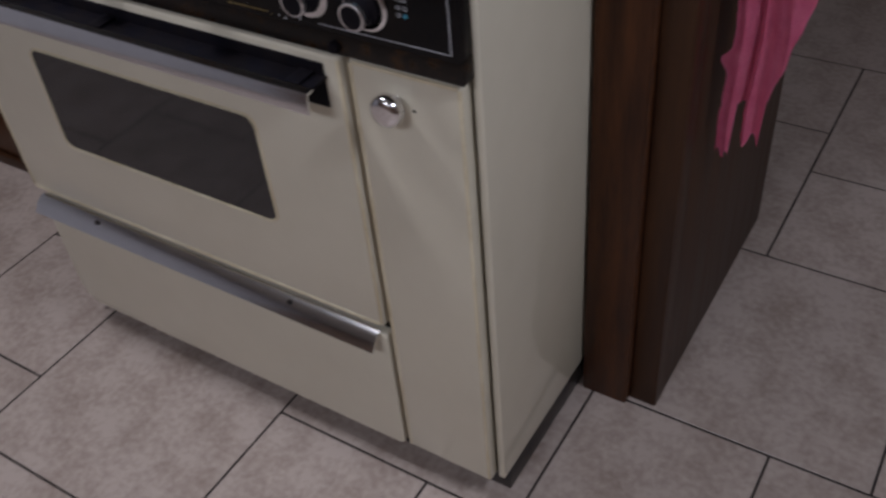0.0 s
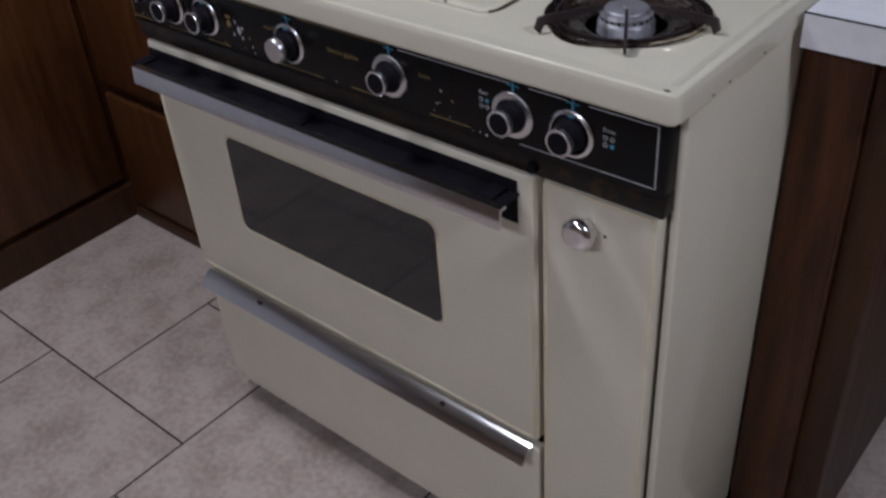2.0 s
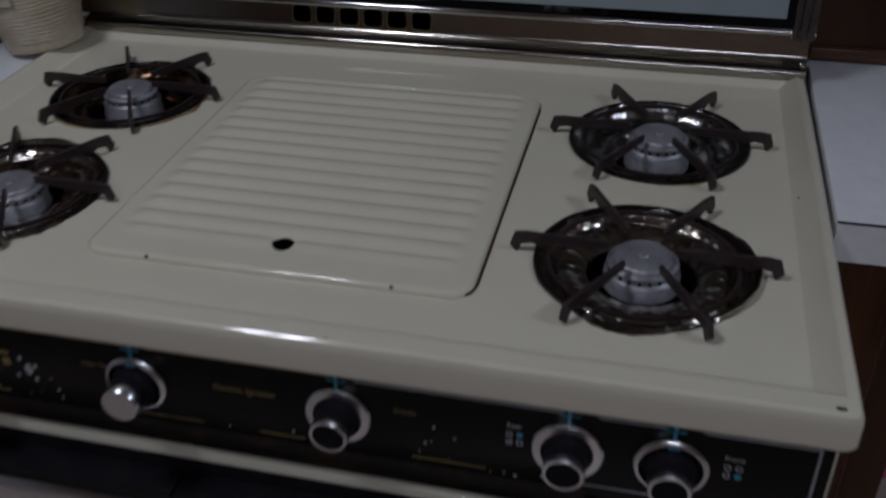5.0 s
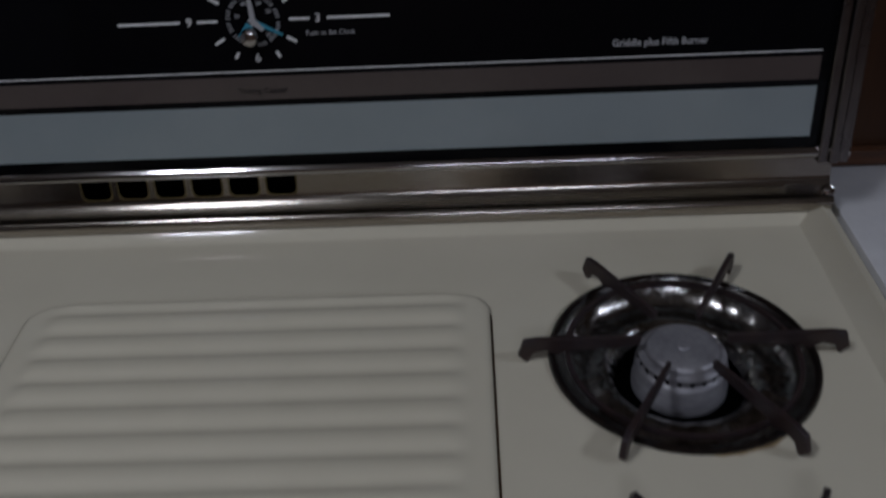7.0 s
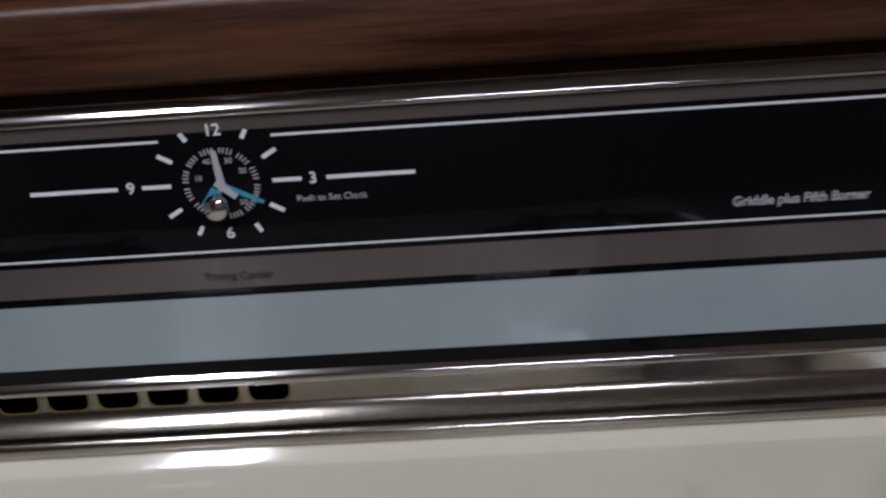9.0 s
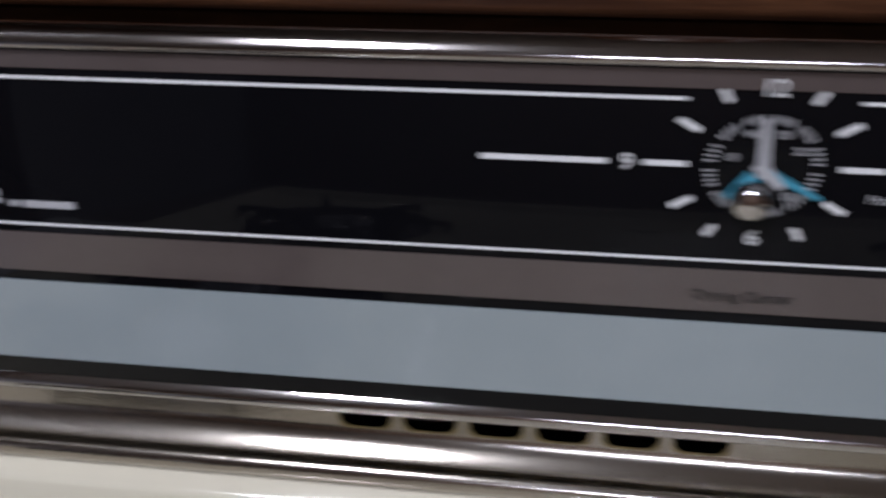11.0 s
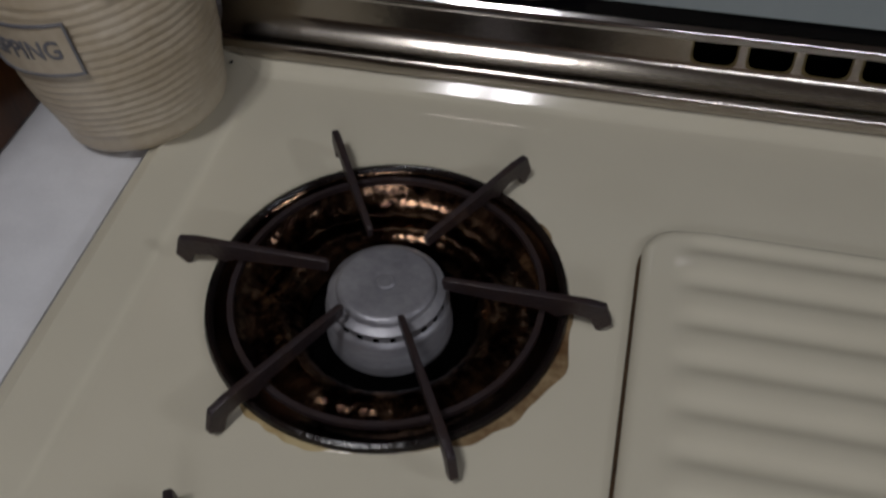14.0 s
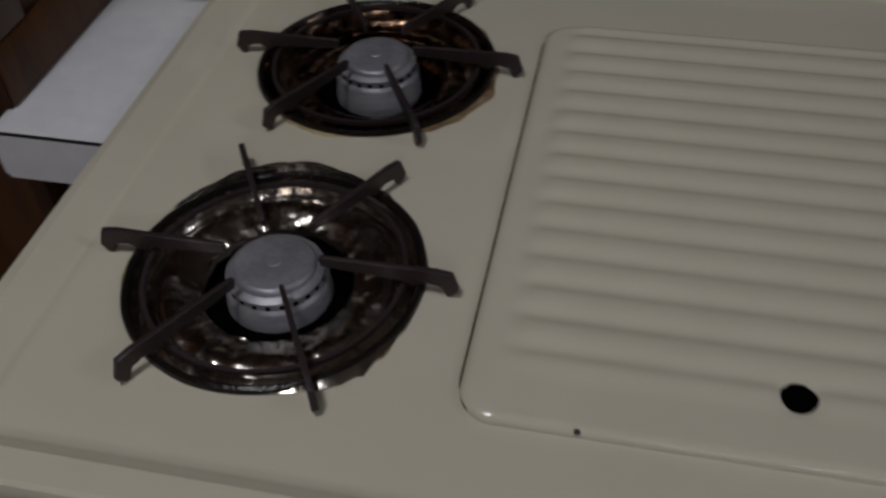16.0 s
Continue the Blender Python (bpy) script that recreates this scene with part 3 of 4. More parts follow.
def knob(x, style):
    k = part("knob", capped([(0.0195, 0.0), (0.0190, 0.009), (0.0160, 0.012), (0.0152, 0.026), (0.0146, 0.028)], 40), BAND_BLACK, stove, "black control knob with chrome rings" if style else "black control knob with satin metal cap", at=pose(x, PY, KZ, 90, 0, 0))
    bm, _ = lathe([(0.0275, 0.0005), (0.0275, 0.004), (0.0262, 0.0055), (0.0235 if style != 2 else 0.0200, 0.0060), (0.0232 if style != 2 else 0.0198, 0.0045)], 48)
    part("bezel", bm, SATIN, k, "silver bezel")
    if style:
        bm, _ = lathe([(0.0156, 0.0225), (0.0158, 0.0275), (0.0148, 0.0285), (0.0128, 0.0282), (0.0126, 0.0265)], 40)
        part("cap_ring", bm, SATIN, k, "chrome ring")
        part("cap_disc", capped([(0.0127, 0.0262), (0.0127, 0.0272), (0.010, 0.0276)], 32), PANEL_BLACK, k)
    else:
        part("cap_disc", capped([(0.0160, 0.022), (0.0160, 0.0300), (0.0150, 0.0312), (0.006, 0.0316)], 40), SATIN, k, "satin metal cap")
    part("dial_mark", bars([(-0.004, 0.004, 0.0195, 0.0228)]), BLUE_INK, k, at=pose(0, 0, 0.0045, -90, 0, 0))
    return k


for x, style in zip(KNOBS, (1, 1, 0, 2, 2, 1)):
    knob(x, style)
part("toggle_switch", capped([(0.005, 0), (0.005, 0.004), (0.0032, 0.005), (0.0032, 0.011), (0.0042, 0.013), (0.003, 0.017)], 20), CHROME, stove, "small chrome toggle switch", at=pose(-0.400, PY, 0.838, 90, 0, 0))
up = lambda x, z, dy=0.0006: pose(x, PY - dy, z, 90, 0, 0)
writing("lettering", "Electric Ignition", 0.0085, GOLD_INK, stove, up(0.012, 0.846), label="gold lettering")
writing("lettering", "Griddle", 0.006, GOLD_INK, stove, up(0.146, 0.850), label="gold lettering")
writing("lettering", "Rear", 0.0064, GREY_INK, stove, up(0.232, 0.853), label="grey lettering")
writing("lettering", "Front", 0.0064, GREY_INK, stove, up(0.392, 0.853), label="grey lettering")
writing("lettering", "Oven Temp", 0.006, GOLD_INK, stove, up(-0.118, 0.850), label="gold lettering")
each_bar("lettering", [(-0.410, -0.390, 0.857, 0.8585), (-0.212, -0.203, 0.846, 0.850), (-0.211, -0.204, 0.834, 0.842)], GOLD_INK, stove, at=pose(0, PY - 0.0003, 0))
for sx, lit in ((0.232, 1), (0.392, 3)):
    for i, (dx, dz) in enumerate(((-0.004, 0.001), (0.004, 0.001), (-0.004, -0.007), (0.004, -0.007))):
        if i == lit:
            bm = capped([(0.0026, 0), (0.0026, 0.0004)], 20)
        else:
            bm, _ = lathe([(0.0018, 0), (0.0018, 0.0004), (0.0027, 0.0004), (0.0027, 0)], 20)
        part("burner_symbol", bm, BLUE_INK if i == lit else GREY_INK, stove, at=pose(sx + dx, PY - 0.0002, 0.843 + dz, 90, 0, 0))
rnd = random.Random(5)
for k in range(26):
    x, z = rnd.choice((rnd.uniform(-0.2, -0.15), rnd.uniform(0.15, 0.27), rnd.uniform(-0.1, 0.42), rnd.uniform(-0.43, 0.3))), rnd.uniform(PZ0 + 0.003, PZ0 + 0.035)
    part("paint_chip", capped([(rnd.uniform(0.0006, 0.0018), 0), (0.0005, 0.0003)], 7), GREY_INK if k % 3 else GOLD_INK, stove, at=pose(x, PY - 0.0001, z, 90, 0, 0))
for x, z, r in ((-0.188, 0.832, 0.0055), (-0.194, 0.843, 0.0026), (-0.200, 0.824, 0.0022), (-0.183, 0.822, 0.0026), (-0.181, 0.836, 0.0025), (0.169, 0.838, 0.0018)):
    part("paint_chip", capped([(r, 0), (r * 0.8, 0.0003)], 9), GREY_INK, stove, at=pose(x, PY - 0.0001, z, 90, 0, 0) @ Matrix.Diagonal((0.7, 1.1, 1, 1)))

part("hinge_boss", capped([(0.0075, 0), (0.0075, 0.004), (0.006, 0.0075), (0.002, 0.009)], 20), BAND_BLACK, stove, "small dark rounded boss", at=pose(0.2955, PY + 0.004, 0.7775, 90, 0, 0))

# oven door
DX0, DX1, DZ0, DZ1, DY = -0.437, 0.296, 0.334, 0.762, 0.014
door = part("oven_door", box(DX0, DX1, DY, 0.046, DZ0, DZ1, 0.005, 3), ENAMEL, stove, "cream enamel oven door")
WX0, WX1, WZ0, WZ1 = -0.284, 0.139, 0.469, 0.640
win = part("window", extrude_outline(rounded(WX1 - WX0, WZ1 - WZ0, 0.016), 0.001), OVEN_GLASS, door, "smoked glass oven window with rounded corners", at=pose((WX0 + WX1) / 2, DY - 0.0012, (WZ0 + WZ1) / 2))
fr = bmesh.new()
o, i_ = rounded(WX1 - WX0 + 0.008, WZ1 - WZ0 + 0.008, 0.019), rounded(WX1 - WX0 - 0.001, WZ1 - WZ0 - 0.001, 0.0155)
mid = rounded(WX1 - WX0 + 0.003, WZ1 - WZ0 + 0.003, 0.017)
ra = [fr.verts.new((x, 0, z)) for x, z in o]
rm = [fr.verts.new((x, -0.0035, z)) for x, z in mid]
rb = [fr.verts.new((x, -0.0012, z)) for x, z in i_]
for p, q in ((ra, rm), (rm, rb)):
    for k in range(len(p)):
        j = (k + 1) % len(p)
        fr.faces.new((p[k], p[j], q[j], q[k]))
part("window_frame", fr, ENAMEL_EDGE, door, "raised cream window edge", at=pose((WX0 + WX1) / 2, DY, (WZ0 + WZ1) / 2))
part("handle_band", box(DX0 + 0.006, 0.272, DY - 0.002, DY + 0.004, 0.692, 0.7505, 0.001), BAND_BLACK, door, "black band behind the handle")
# slot drawn as a near-black strip that carries its shade
part("handle_slot_shade", box(DX0 + 0.06, 0.22, DY - 0.0035, DY - 0.001, 0.726, 0.730, 0.0005), CAVITY_SHADE, door)
hb = along_x([(-0.0322, 0.7105), (-0.0340, 0.7116), (-0.0322, 0.7366), (-0.0306, 0.7384), (-0.020, 0.7384), (-0.020, 0.7356), (-0.0292, 0.7350)], -0.418, 0.281)
handle = part("handle", hb, POLISHED, door, "chrome bar handle")
part("handle_top", box(-0.430, 0.276, -0.0215, DY - 0.0005, 0.7325, 0.7354, 0.0008), BAND_BLACK, handle, "black ledge behind the chrome bar")
for x in (-0.43, -0.08, 0.24):
    part("bracket", box(x, x + 0.02, -0.019, DY - 0.003, 0.7358, 0.7395, 0.001), BAND_BLACK, handle)

# drawer
def drawer_front(x0, x1, z0, z1, y0, y1):
    """A pressed front with one wide rounded lower corner and three small ones."""
    outline = []
    for cx, cz, a0, r in ((x1 - 0.006, z1 - 0.006, 0, 0.006), (x0 + 0.006, z1 - 0.006, 90, 0.006), (x0 + 0.034, z0 + 0.034, 180, 0.034), (x1 - 0.006, z0 + 0.006, 270, 0.006)):
        outline += [(cx + r * math.cos(radians(a0 + 15 * k)), cz + r * math.sin(radians(a0 + 15 * k))) for k in range(7)]
    bm = extrude_outline(outline, y1 - y0, 0.004, 3)
    bmesh.ops.translate(bm, verts=bm.verts[:], vec=(0, y0, 0))
    return bm


drawer = part("bottom_drawer", drawer_front(-0.432, 0.296, 0.066, 0.316, 0.016, 0.046), ENAMEL, stove, "cream enamel bottom drawer")
part("handle", along_x([(-0.003, 0.2950), (-0.0085, 0.2957), (-0.0100, 0.2985), (0.000, 0.3135), (0.010, 0.3195), (0.016, 0.3215), (0.016, 0.318), (0.004, 0.312), (-0.005, 0.299)], -0.426, 0.286), POLISHED, drawer, "chrome drawer pull strip")
for x in (-0.28, 0.13):
    part("screw", capped([(0.004, 0), (0.003, 0.002)], 12), BLACK_METAL, drawer, at=pose(x, 0.004, 0.3185, 40, 0, 0))
# black filler as shade between drawer and door
part("drawer_gap_shade", box(-0.436, 0.298, 0.030, 0.05, 0.3165, 0.3335), CAVITY_SHADE, stove)

# narrow side cupboard door
cup = part("side_door", box(0.302, 0.4500, 0.020, 0.046, 0.064, 0.7605, 0.005, 3), ENAMEL, stove, "narrow cream enamel cupboard door")
part("latch_knob", capped([(0.0075, 0), (0.0075, 0.006), (0.0165, 0.010), (0.0190, 0.0135), (0.0195, 0.0185), (0.0190, 0.0230), (0.0172, 0.0268), (0.0140, 0.0288), (0.0080, 0.0297), (0.0030, 0.0299)], 40), POLISHED, cup, "round chrome knob", at=pose(0.3635, 0.020, 0.721, 90, 0, 0))
# the hole is a black dot with its shade in the colour
part("screw_hole", capped([(0.0022, 0), (0.0018, 0.0006)], 12), CAVITY_SHADE, cup, at=pose(0.386, 0.0198, 0.7145, 90, 0, 0))
part("door_gap", box(0.2965, 0.3015, 0.030, 0.05, 0.066, 0.765), STAIN, stove, "yellowed gap between the doors")

# yellowed edge beads; their lighter cream also paints in the rim highlight
for x0, x1, z0, z1 in ((DX1 - 0.0062, DX1 - 0.0012, DZ0 + 0.006, DZ1 - 0.004), (DX0 + 0.0012, DX0 + 0.0055, DZ0 + 0.006, 0.690), (DX0 + 0.006, DX1 - 0.007, DZ0 + 0.0012, DZ0 + 0.0058)):
    part("edge_bead", box(x0, x1, DY - 0.0010, DY + 0.004, z0, z1, 0.0009), ENAMEL_EDGE, door, "raised warm cream edge, lightened as a rim highlight")
for x0, x1, z0, z1 in ((0.3032, 0.3080, 0.068, 0.756), (0.4440, 0.4488, 0.068, 0.756), (0.3082, 0.4438, 0.7545, 0.7592)):
    part("edge_bead", box(x0, x1, 0.0190, 0.024, z0, z1, 0.0009), ENAMEL_EDGE, cup, "raised warm cream edge, lightened as a rim highlight")

# ---- backguard ----
LEAN_BACK = math.degrees(math.atan(0.09))
# coloured black to give the gap behind the top trim its shade
guard = part("backguard", box(XL + 0.010, XR - 0.002, 0.600, 0.650, 0.60, 1.104, 0.003), BLACK_METAL, stove, "back of the backguard, blackened as shade behind the trim")
# glass panel lies in a frame of its own: x across, y depth, z up the leaning face
face = Matrix.Translation((0, 0.560, 0.967)) @ pose(0, 0, 0, -LEAN_BACK, 0, 0)


def on_face(x, z, d=0.0):
    return face @ Matrix.Translation((x, -d, z - 0.967))


glass = part("glass_front", box(-0.423, 0.4425, 0, 0.010, 0.0070, 0.1600, 0.0008), BLACK_GLASS, stove, "black glass front of the backguard", at=face)
F = lambda z: z - 0.967
part("white_panel", bars([(-0.409, 0.434, F(0.9838), F(1.0247))], 0.0008), MILK_GLASS, glass, "pale blue-white lamp panel")
part("brown_band", bars([(-0.409, 0.434, F(1.0300), F(1.0485))]), BROWN_INK, glass, "brown printed band")
part("brown_band", bars([(-0.423, 0.4425, F(1.1200), F(1.1268))]), BROWN_INK, glass, "brown printed band")
each_bar("white_line", [(-0.410, 0.434, F(1.0520), F(1.0530)), (-0.410, -0.0140, F(1.1155), F(1.1167)), (0.0440, 0.434, F(1.1155), F(1.1167))], WHITE_INK, glass, "thin white line")
CX, CZ = 0.0145, 1.0915
each_bar("white_line", [(CX + a, CX + b, F(CZ) - 0.001, F(CZ) + 0.001) for a, b in ((-0.1005, -0.0545), (-0.0415, -0.0265), (0.0265, 0.0415), (0.0545, 0.1005))], WHITE_INK, glass)
clock = part("clock", capped([(0.0205, 0), (0.0205, 0.0006)], 48), BLACK_GLASS, glass, "round black timer dial with hands", at=pose(CX, 0, F(CZ), 90, 0, 0))
tk = bmesh.new()
for k in range(60):
    if k % 5:
        bmesh.ops.create_cube(tk, size=1, matrix=Matrix.Rotation(2 * math.pi * k / 60, 4, "Z") @ Matrix.Translation((0, 0.0185, 0.0008)) @ Matrix.Diagonal((0.0007, 0.003, 0.0003, 1)))
part("minute_scale", tk, GREY_INK, clock)
for a in (30, 60, 120, 150, 210, 240, 300, 330):
    s, c = math.sin(radians(a)), math.cos(radians(a))
    L = 0.0052 if a in (30, 150, 210, 330) else 0.0082
    bm = bmesh.new()
    add_box(bm, -0.0011, 0.0011, -L / 2, L / 2, 0.0002, 0.0008)
    part("hour_mark", bm, WHITE_INK, clock, at=pose(0.0310 * s, 0.0302 * c, 0, 0, 0, -a))
for txt, x, z in (("12", 0, 0.0292), ("3", 0.0475, 0), ("6", 0, -0.0285), ("9", -0.0475, 0)):
    writing("numeral", txt, 0.0088, WHITE_INK, glass, pose(CX + x, -0.0008, F(CZ) + z, 90, 0, 0), bold=0.0001)
for txt, x, z in (("10", -0.0115, 0.0035), ("20", 0.012, 0.0065), ("30", 0.0055, 0.0125), ("40", -0.0055, 0.0125), ("50", 0.010, -0.011)):
    writing("numeral", txt, 0.0042, GREY_INK, glass, pose(CX + x, -0.0010, F(CZ) + z, 90, 0, 0))


def hand_of(a, r0, r1, w, m, h):
    bm = bmesh.new()
    vs = [bm.verts.new(p) for p in ((-w / 2, r0, h), (w / 2, r0, h), (w * 0.3, r1, h), (-w * 0.3, r1, h))]
    f = bm.faces.new(vs)
    r = bmesh.ops.extrude_face_region(bm, geom=[f])
    bmesh.ops.translate(bm, verts=[e for e in r["geom"] if isinstance(e, bmesh.types.BMVert)], vec=(0, 0, 0.0004))
    part("clock_pointer", bm, m, clock, at=pose(0, 0, 0, 0, 0, -a))


hand_of(-4, -0.004, 0.0185, 0.0045, GREY_INK, 0.0012)
hand_of(118, 0.002, 0.0235, 0.0030, BLUE_INK, 0.0020)
hand_of(222, 0.004, 0.0165, 0.0060, BLUE_INK, 0.0016)
hand_of(135, -0.003, 0.010, 0.0050, GREY_INK, 0.0026)
part("clock_button", capped([(0.0068, 0.0006), (0.0068, 0.006), (0.0058, 0.0085), (0.003, 0.0098)], 28), CHROME, clock, "small clear domed button", at=pose(-0.0035, -0.0115, 0))
writing("lettering", "Griddle plus Fifth Burner", 0.0075, GREY_INK, glass, pose(0.3135, -0.0008, F(1.0635), 90, 0, 0), label="white lettering", squeeze=0.93, bold=0.00014)
writing("lettering", "Push to Set Clock", 0.0050, GREY_INK, glass, pose(0.0705, -0.0008, F(1.0805), 90, 0, 0), label="grey lettering")
writing("lettering", "Timing Center", 0.0064, DARK_INK, glass, pose(CX, -0.0011, F(1.0373), 90, 0, 0), label="dark lettering")
each_bar("maker_mark", [(-0.3235, -0.2835, F(1.0615), F(1.0637)), (-0.3235, -0.2835, F(1.0648), F(1.0678)), (-0.2795, -0.2755, F(1.0605), F(1.063)), (-0.2735, -0.2515, F(1.0602), F(1.0632))], GREY_INK, glass, "pale printed maker's mark in plain bars")

# chrome frame round the glass
def tube_section(y, z, ry, rz, n=12):
    return [(y + ry * math.cos(2 * math.pi * k / n), z + rz * math.sin(2 * math.pi * k / n)) for k in range(n)]


def arc(y, z, ry, rz, a0, a1, n=12):
    return [(y + ry * math.cos(radians(a0 + (a1 - a0) * k / n)), z + rz * math.sin(radians(a0 + (a1 - a0) * k / n))) for k in range(n + 1)]


part("top_trim", along_x([(0.5830, 1.1200), (0.5755, 1.1265)] + [(0.5722, 1.1274), (0.5710, 1.1288), (0.5711, 1.1302), (0.5720, 1.1316), (0.5730, 1.1328), (0.5740, 1.1338), (0.5754, 1.1346), (0.5774, 1.1351), (0.5805, 1.1351), (0.5843, 1.1335)], XL + 0.003, XR + 0.003), DULL_CHROME, stove, "rounded chrome top trim", smooth=60)
for x0, x1 in ((XL + 0.006, -0.4235), (0.4430, XR + 0.001)):
    bm = bmesh.new()
    for a, b, d in ((0.0, 0.3, 0.003), (0.34, 0.62, 0.0055), (0.66, 1.0, 0.002)):
        add_box(bm, x0 + (x1 - x0) * a, x0 + (x1 - x0) * b, -d, 0.055, -0.006, 0.1605)
    add_box(bm, x0 + 0.0005, x1 - 0.0005, 0.001, 0.05, -0.006, 0.1605)
    bmesh.ops.bevel(bm, geom=bm.edges[:], offset=0.0008, segments=1, affect="EDGES")
    part("side_trim", bm, TARNISHED, stove, "grooved dark steel side trim", at=face)
part("lower_roll", along_x([(0.575, 0.9742)] + arc(0.5640, 0.9695, 0.0040, 0.0048, 100, 124, 4) + arc(0.5622, 0.9684, 0.0040, 0.0042, 132, 265, 16) + [(0.575, 0.9643)], XL + 0.004, XR + 0.002), CHROME, stove, "rounded chrome bead under the glass", smooth=60)

# steel apron with six slots: it leans forward and sweeps out to a rolled nose
def apron():
    bm = bmesh.new()
    xs0, pitch, w = -0.156, 0.0312, 0.0250
    cuts = [(xs0 + pitch * k, xs0 + pitch * k + w) for k in range(6)]
    xs = [XL + 0.006] + [c for p in cuts for c in p] + [XR]
    low = [(0.5832, 0.9345)]
    for length, a in ((0.0018, 74), (0.0020, 64), (0.0022, 54), (0.0024, 46), (0.0026, 40), (0.0026, 36), (0.0026, 32), (0.0014, 26), (0.0010, 16)):
        y, z = low[-1]
        low.append((y - length * math.cos(radians(a)), z - length * math.sin(radians(a))))
    path = [(0.5884, 0.9660), (0.5862, 0.9560)] + low + arc(0.5680, 0.9180, 0.0040, 0.0046, 80, 205, 9) + [(0.5700, 0.9080)]
    for k in range(len(path) - 1):
        (ya, za), (yb, zb) = path[k], path[k + 1]
        for i in range(len(xs) - 1):
            if i % 2 and k == 1:
                continue
            bm.faces.new([bm.verts.new(p) for p in ((xs[i], ya, za), (xs[i + 1], ya, za), (xs[i + 1], yb, zb), (xs[i], yb, zb))])
    bmesh.ops.remove_doubles(bm, verts=bm.verts[:], dist=1e-6)
    bmesh.ops.recalc_face_normals(bm, faces=bm.faces[:])
    bmesh.ops.solidify(bm, geom=bm.faces[:], thickness=0.0012)
    return bm, cuts


bm, cuts = apron()
ap = part("apron", bm, STEEL, stove, "stained steel strip with six vent slots", smooth=50)
# black sheet behind the slots supplies the shade of the vent
part("vent_shade", box(-0.17, 0.04, 0.5945, 0.5965, 0.925, 0.962), CAVITY_SHADE, stove, "black sheet for the shade inside the vent")
SLOT_LEAN = math.degrees(math.atan2(0.5862 - 0.5832, 0.9560 - 0.9345))
for a, b in cuts:
    bm = bmesh.new()
    o, i_ = rounded(b - a + 0.0016, 0.0216 + 0.0016, 0.0045, 4), rounded(b - a - 0.0006, 0.0216 - 0.0006, 0.0055, 4)
    va = [bm.verts.new((x, 0, z)) for x, z in o]
    vb = [bm.verts.new((x, 0, z)) for x, z in i_]
    vc = [bm.verts.new((x, 0.006, z)) for x, z in i_]
    for k in range(len(va)):
        j = (k + 1) % len(va)
        bm.faces.new((va[k], va[j], vb[j], vb[k]))
        # inner walls are black too: the slot's shade as colour
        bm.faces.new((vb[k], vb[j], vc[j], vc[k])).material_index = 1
    part("vent_slot", bm, [YELLOWED, CAVITY_SHADE], ap, "yellowed rim of a vent slot with shade-black lining", at=pose((a + b) / 2, 0.5832, 0.9452, -SLOT_LEAN, 0, 0))
part("screw", capped([(0.005, 0), (0.0045, 0.004), (0.002, 0.005)], 16), CHROME, stove, at=pose(0.463, 0.574, 0.925, 60, 0, 0))

# chips in the enamel
for x, y, z, sx, sy in ((0.452, 0.010, TOP + 0.0001, 0.004, 0.0022), (0.088, 0.009, TOP - 0.0004, 0.002, 0.001), (-0.434, 0.556, 0.9125, 0.0013, 0.0017), (0.4435, 0.30, 0.9085, 0.0012, 0.0012)):
    part("enamel_chip", capped([(1, 0), (0.8, 0.0003)], 9), CHIP, stove, "dark chip in the enamel", at=pose(x, y, z) @ Matrix.Diagonal((sx, sy, 1, 1)))
for x, y in ((0.115, 0.0795), (-0.105, 0.0795)):
    part("enamel_chip", capped([(1, 0), (0.8, 0.0008)], 9), CHIP, cover, "dark chip in the enamel", at=pose(x, 0.0908, PAN + 0.0042, 55, 0, 0) @ Matrix.Diagonal((0.0020, 0.0017, 1, 1)))
for y in (0.075, 0.11, 0.19):
    part("enamel_chip", capped([(1, 0), (0.8, 0.0004)], 9), CHIP, stove, "dark chip in the enamel", at=pose(XR + 0.0028, y, 0.886, 0, 90, 0) @ Matrix.Diagonal((0.0015, 0.004, 1, 1)))

# ---- cabinets and counters beside the range ----
def counter(name, x0, x1, y0, y1, label):
    c = thing(name, label, "countertop", pose(0, 0, 0))
    part("worktop", box(x0, x1, y0, y1, 0.866, 0.905, 0.0008), LAMINATE, c)
    part("edge_strip", box(x0, x1, y0 - 0.0025, y0 - 0.0002, 0.864, 0.9032), LAMINATE, c)
    part("seam", box(x0, x1, y0 - 0.0024, y0 - 0.0002, 0.9034, 0.9050), DARK_INK, c, "dark seam along the front edge")
    return c


counter("countertop", 0.476, 0.660, 0.272, 0.652, "white laminate countertop beside the range")
narrow = counter("countertop", -0.5430, -0.4575, 0.272, 0.640, "narrow white laminate countertop beside the range")
part("nosing", box(-0.547, -0.5432, 0.2697, 0.2985, 0.866, 0.9048, 0.0008), LAMINATE, narrow)

base = thing("base_cabinet", "dark stained wooden base cabinet beside the range", "cabinet", pose(0, 0, 0))
part("front_frame", box(0.471, 0.549, 0.301, 0.356, 0.0, 0.864, 0.002), WOOD_MID, base)
part("corner_post", box(0.5505, 0.596, 0.318, 0.36, 0.0, 0.864, 0.003), WOOD_DARK, base)
part("side_panel", box(0.575, 0.595, 0.361, 0.870, 0.0, 0.864, 0.002), WOOD_DARK, base)
part("carcass", box(0.476, 0.574, 0.358, 0.650, 0.0, 0.862), WOOD_DARK, base)
part("worn_edge", box(0.5492, 0.5504, 0.3025, 0.3170, 0.01, 0.862), WOOD_X, base, "worn orange edge")
part("catch", capped([(0.004, 0), (0.003, 0.003)], 12), CHROME, base, at=pose(0.536, 0.335, 0.79, 90, 0, 0))

